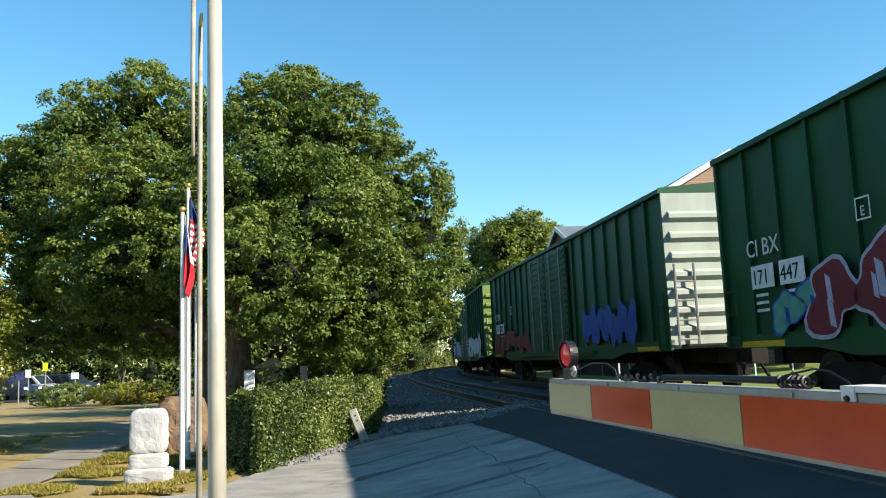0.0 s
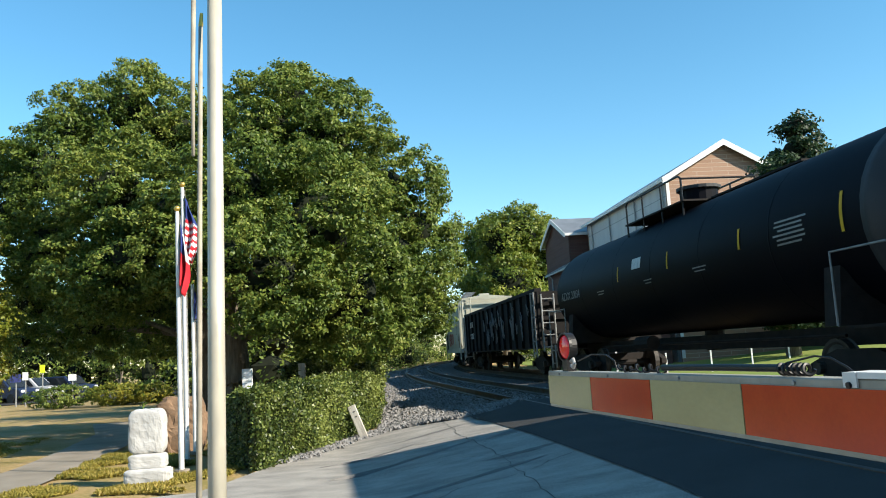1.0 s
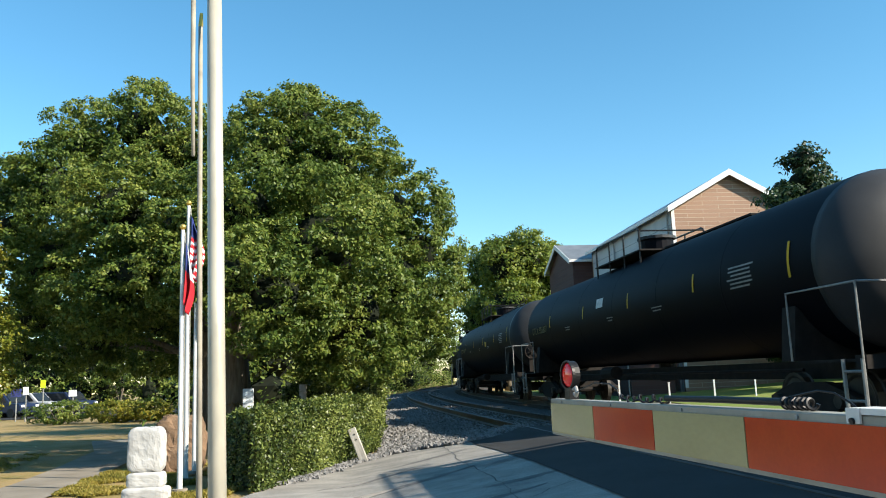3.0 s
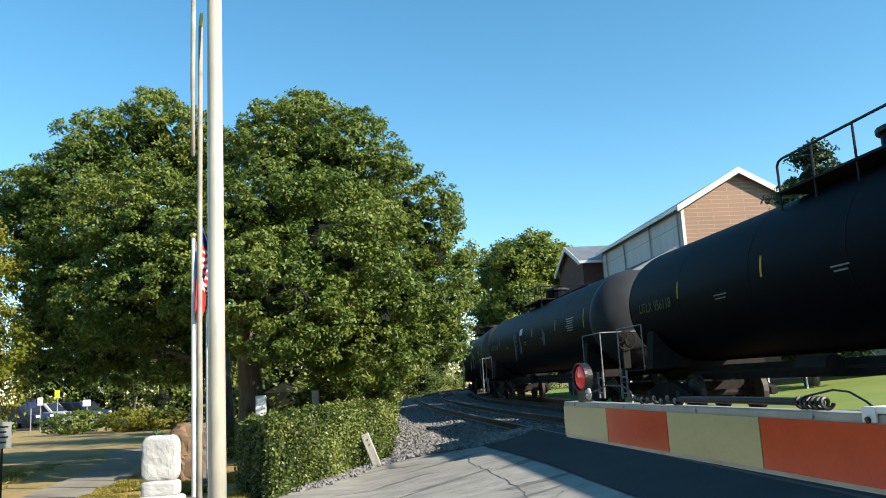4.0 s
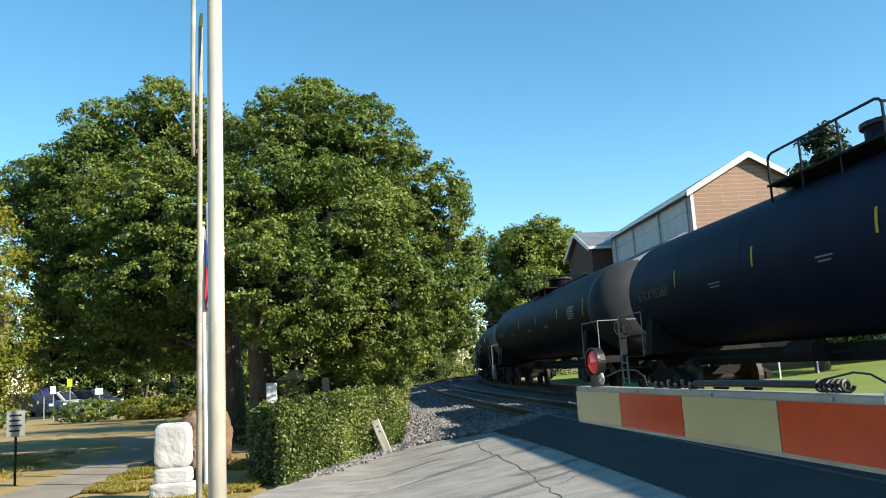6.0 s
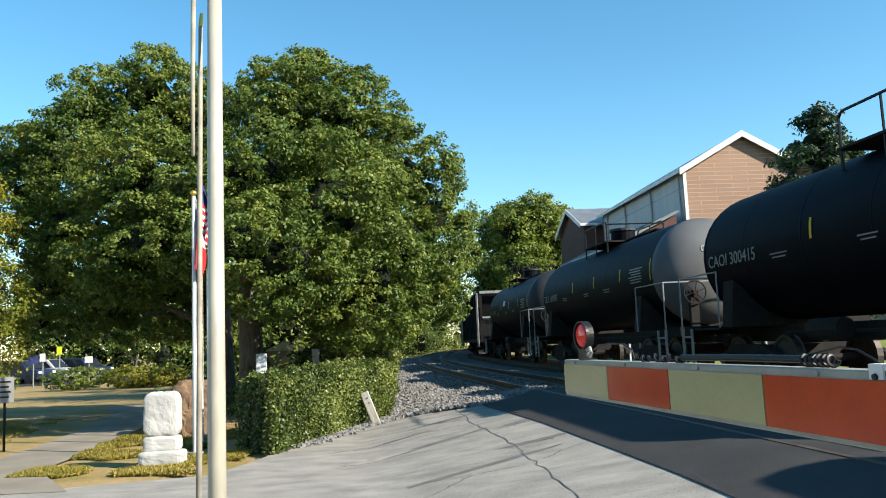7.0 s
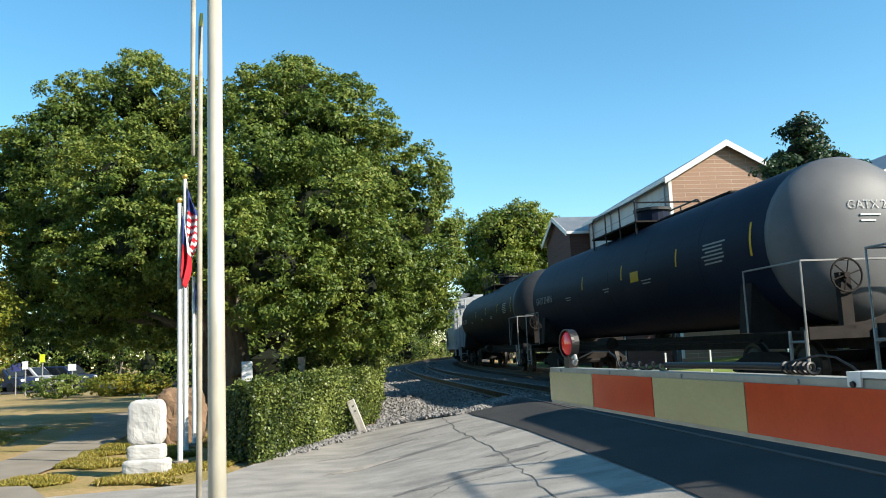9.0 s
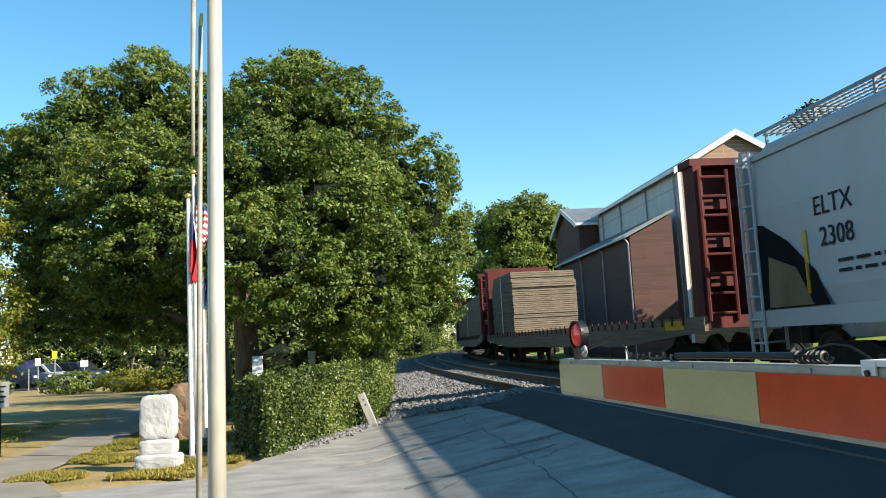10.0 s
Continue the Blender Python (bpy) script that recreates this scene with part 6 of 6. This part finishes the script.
# flagpoles
def flag(pole, z, drop, wid, mats, seed):
    r = random.Random(seed)
    nx, nz = 16, 26
    v, f, mi = [], [], []
    for j in range(nz + 1):
        t = j / nz
        for i in range(nx + 1):
            u = i / nx
            x = 0.04 + u * wid * math.sin(math.pi * (0.12 + 0.76 * t))
            y = (0.035 + 0.045 * t) * math.sin(u * 11 + t * 3 + seed) + 0.03 * math.sin(t * 9 + seed * 2) * u
            v.append((x, y, z - t * drop - u * drop * 0.28 * (1 - t * 0.3)))
    for j in range(nz):
        for i in range(nx):
            a = j * (nx + 1) + i
            f.append((a, a + 1, a + nx + 2, a + nx + 1))
            mi.append(mats(i / nx, j / nz))
    me = bpy.data.meshes.new("flag_cloth")
    me.from_pydata(v, [], f)
    for m in (M_FRED, M_FWHITE, M_FBLUE):
        me.materials.append(m)
    me.polygons.foreach_set("material_index", mi)
    me.shade_smooth()
    ob = new("flag_cloth", me)
    ob.parent = pole
    so = ob.modifiers.new("thickness", "SOLIDIFY")
    so.thickness = 0.004
    return ob


for k, (x, y, hh, drop, wid, label, fn) in enumerate((
        (-4.06, 12.7, 4.02, 1.05, 0.13, "slim white flagpole with a drooping red, white and blue flag", lambda u, t: 0 if t > 0.45 else (2 if u < 0.45 else 1)),
        (-4.44, 14.2, 4.75, 1.08, 0.23, "slim white flagpole with a drooping striped national flag", lambda u, t: 2 if t + u * 0.1 < 0.38 else (0 if int((u * 0.25 + t) * 17) % 2 else 1)),
        (-4.66, 15.4, 3.15, 0.5, 0.09, "slim white flagpole with a small drooping dark blue flag", lambda u, t: 2))):
    fp = thing("flagpole", label, "flagpole", "flagpoles", pose(x, y, 0))
    part("pole_shaft", Geo().tube([(0, 0, 0), (0, 0, hh)], 0.042, 14, 0.03), M_TRIM, fp)
    part("finial", Geo().rings([[(0.05 * math.sin(a) * math.cos(b), 0.05 * math.sin(a) * math.sin(b), hh + 0.05 - 0.05 * math.cos(a)) for b in (2 * math.pi * j / 12 for j in range(12))] for a in (0.05, 0.6, 1.2, 1.57, 2.0, 2.5, 3.09)]), M_GOLD, fp, "gilt ball", smooth=True)
    part("pole_base", Geo().tube([(0, 0, 0), (0, 0, 0.05)], 0.12, 16), M_CONC, fp)
    part("halyard", Geo().tube([(0.055, -0.02, 0.9), (0.05, -0.02, hh - 0.05)], 0.006, 5), M_POLED, fp)
    flag(fp, hh - 0.12, drop, wid, fn, k + 1.0)

# grass tufts and fallen leaves
def tufts(name, label, region, count, material, seed, size=0.06):
    r = np.random.default_rng(seed)
    P = []
    while len(P) < count:
        x, y = r.uniform(region[0], region[2]), r.uniform(region[1], region[3])
        if region[4](x, y) and noise.noise(Vector((x * 1.1, y * 1.1, seed))) > -0.04:
            P.append((x, y, ground_z(x, y) + size * 0.35 - 0.01))
    P = np.array(P)
    N = r.normal(size=(count, 3))
    N[:, 2] *= 0.25
    return tagged(leaves(name, P, N / np.linalg.norm(N, axis=1)[:, None], size, material, None, r, 0.18), label, "grass", kind="stuff")


def between(x, y):
    return x > -6.1 - max(0, y - 13) * 0.22 and not (x > -3.1 and y > 11) and y > 10.75 - 0.1 * (x + 3)


tufts("grass", "tufts of dry yellow-green lawn grass", (-6.6, 10.5, -3.2, 17.0, between), 46000, M_TUFT, 61, 0.05)
tufts("grass", "tufts of dry yellow-green lawn grass", (-16, 12, -8.6, 22, lambda x, y: x < -8.8 - max(0, y - 16) * 0.28), 12000, M_TUFT, 62, 0.05)

# ---- the pole that travels with the camera ----
pole = thing("metal_pole", "bright worn aluminium pole close to the lens", "pole", m=PATH[0][1])


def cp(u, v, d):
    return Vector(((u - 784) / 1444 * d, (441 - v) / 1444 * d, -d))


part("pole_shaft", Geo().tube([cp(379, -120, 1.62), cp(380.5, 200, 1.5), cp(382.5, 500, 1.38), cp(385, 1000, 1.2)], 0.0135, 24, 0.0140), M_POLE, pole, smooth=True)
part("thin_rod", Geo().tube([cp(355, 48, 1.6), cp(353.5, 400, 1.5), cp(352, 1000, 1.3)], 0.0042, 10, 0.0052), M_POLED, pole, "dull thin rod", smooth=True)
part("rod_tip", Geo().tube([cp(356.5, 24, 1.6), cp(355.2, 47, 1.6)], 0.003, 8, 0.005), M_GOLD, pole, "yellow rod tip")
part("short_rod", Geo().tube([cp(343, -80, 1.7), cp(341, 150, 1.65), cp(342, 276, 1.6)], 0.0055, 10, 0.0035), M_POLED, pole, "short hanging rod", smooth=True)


def motions():
    walk(pole, PATH)
    times = [0.25 * i for i in range(41)]
    for ob, mid in CARS:
        walk(ob, [(t, car_pose(mid - 50.57 * t - 0.3645 * t * t)) for t in times])


motions()
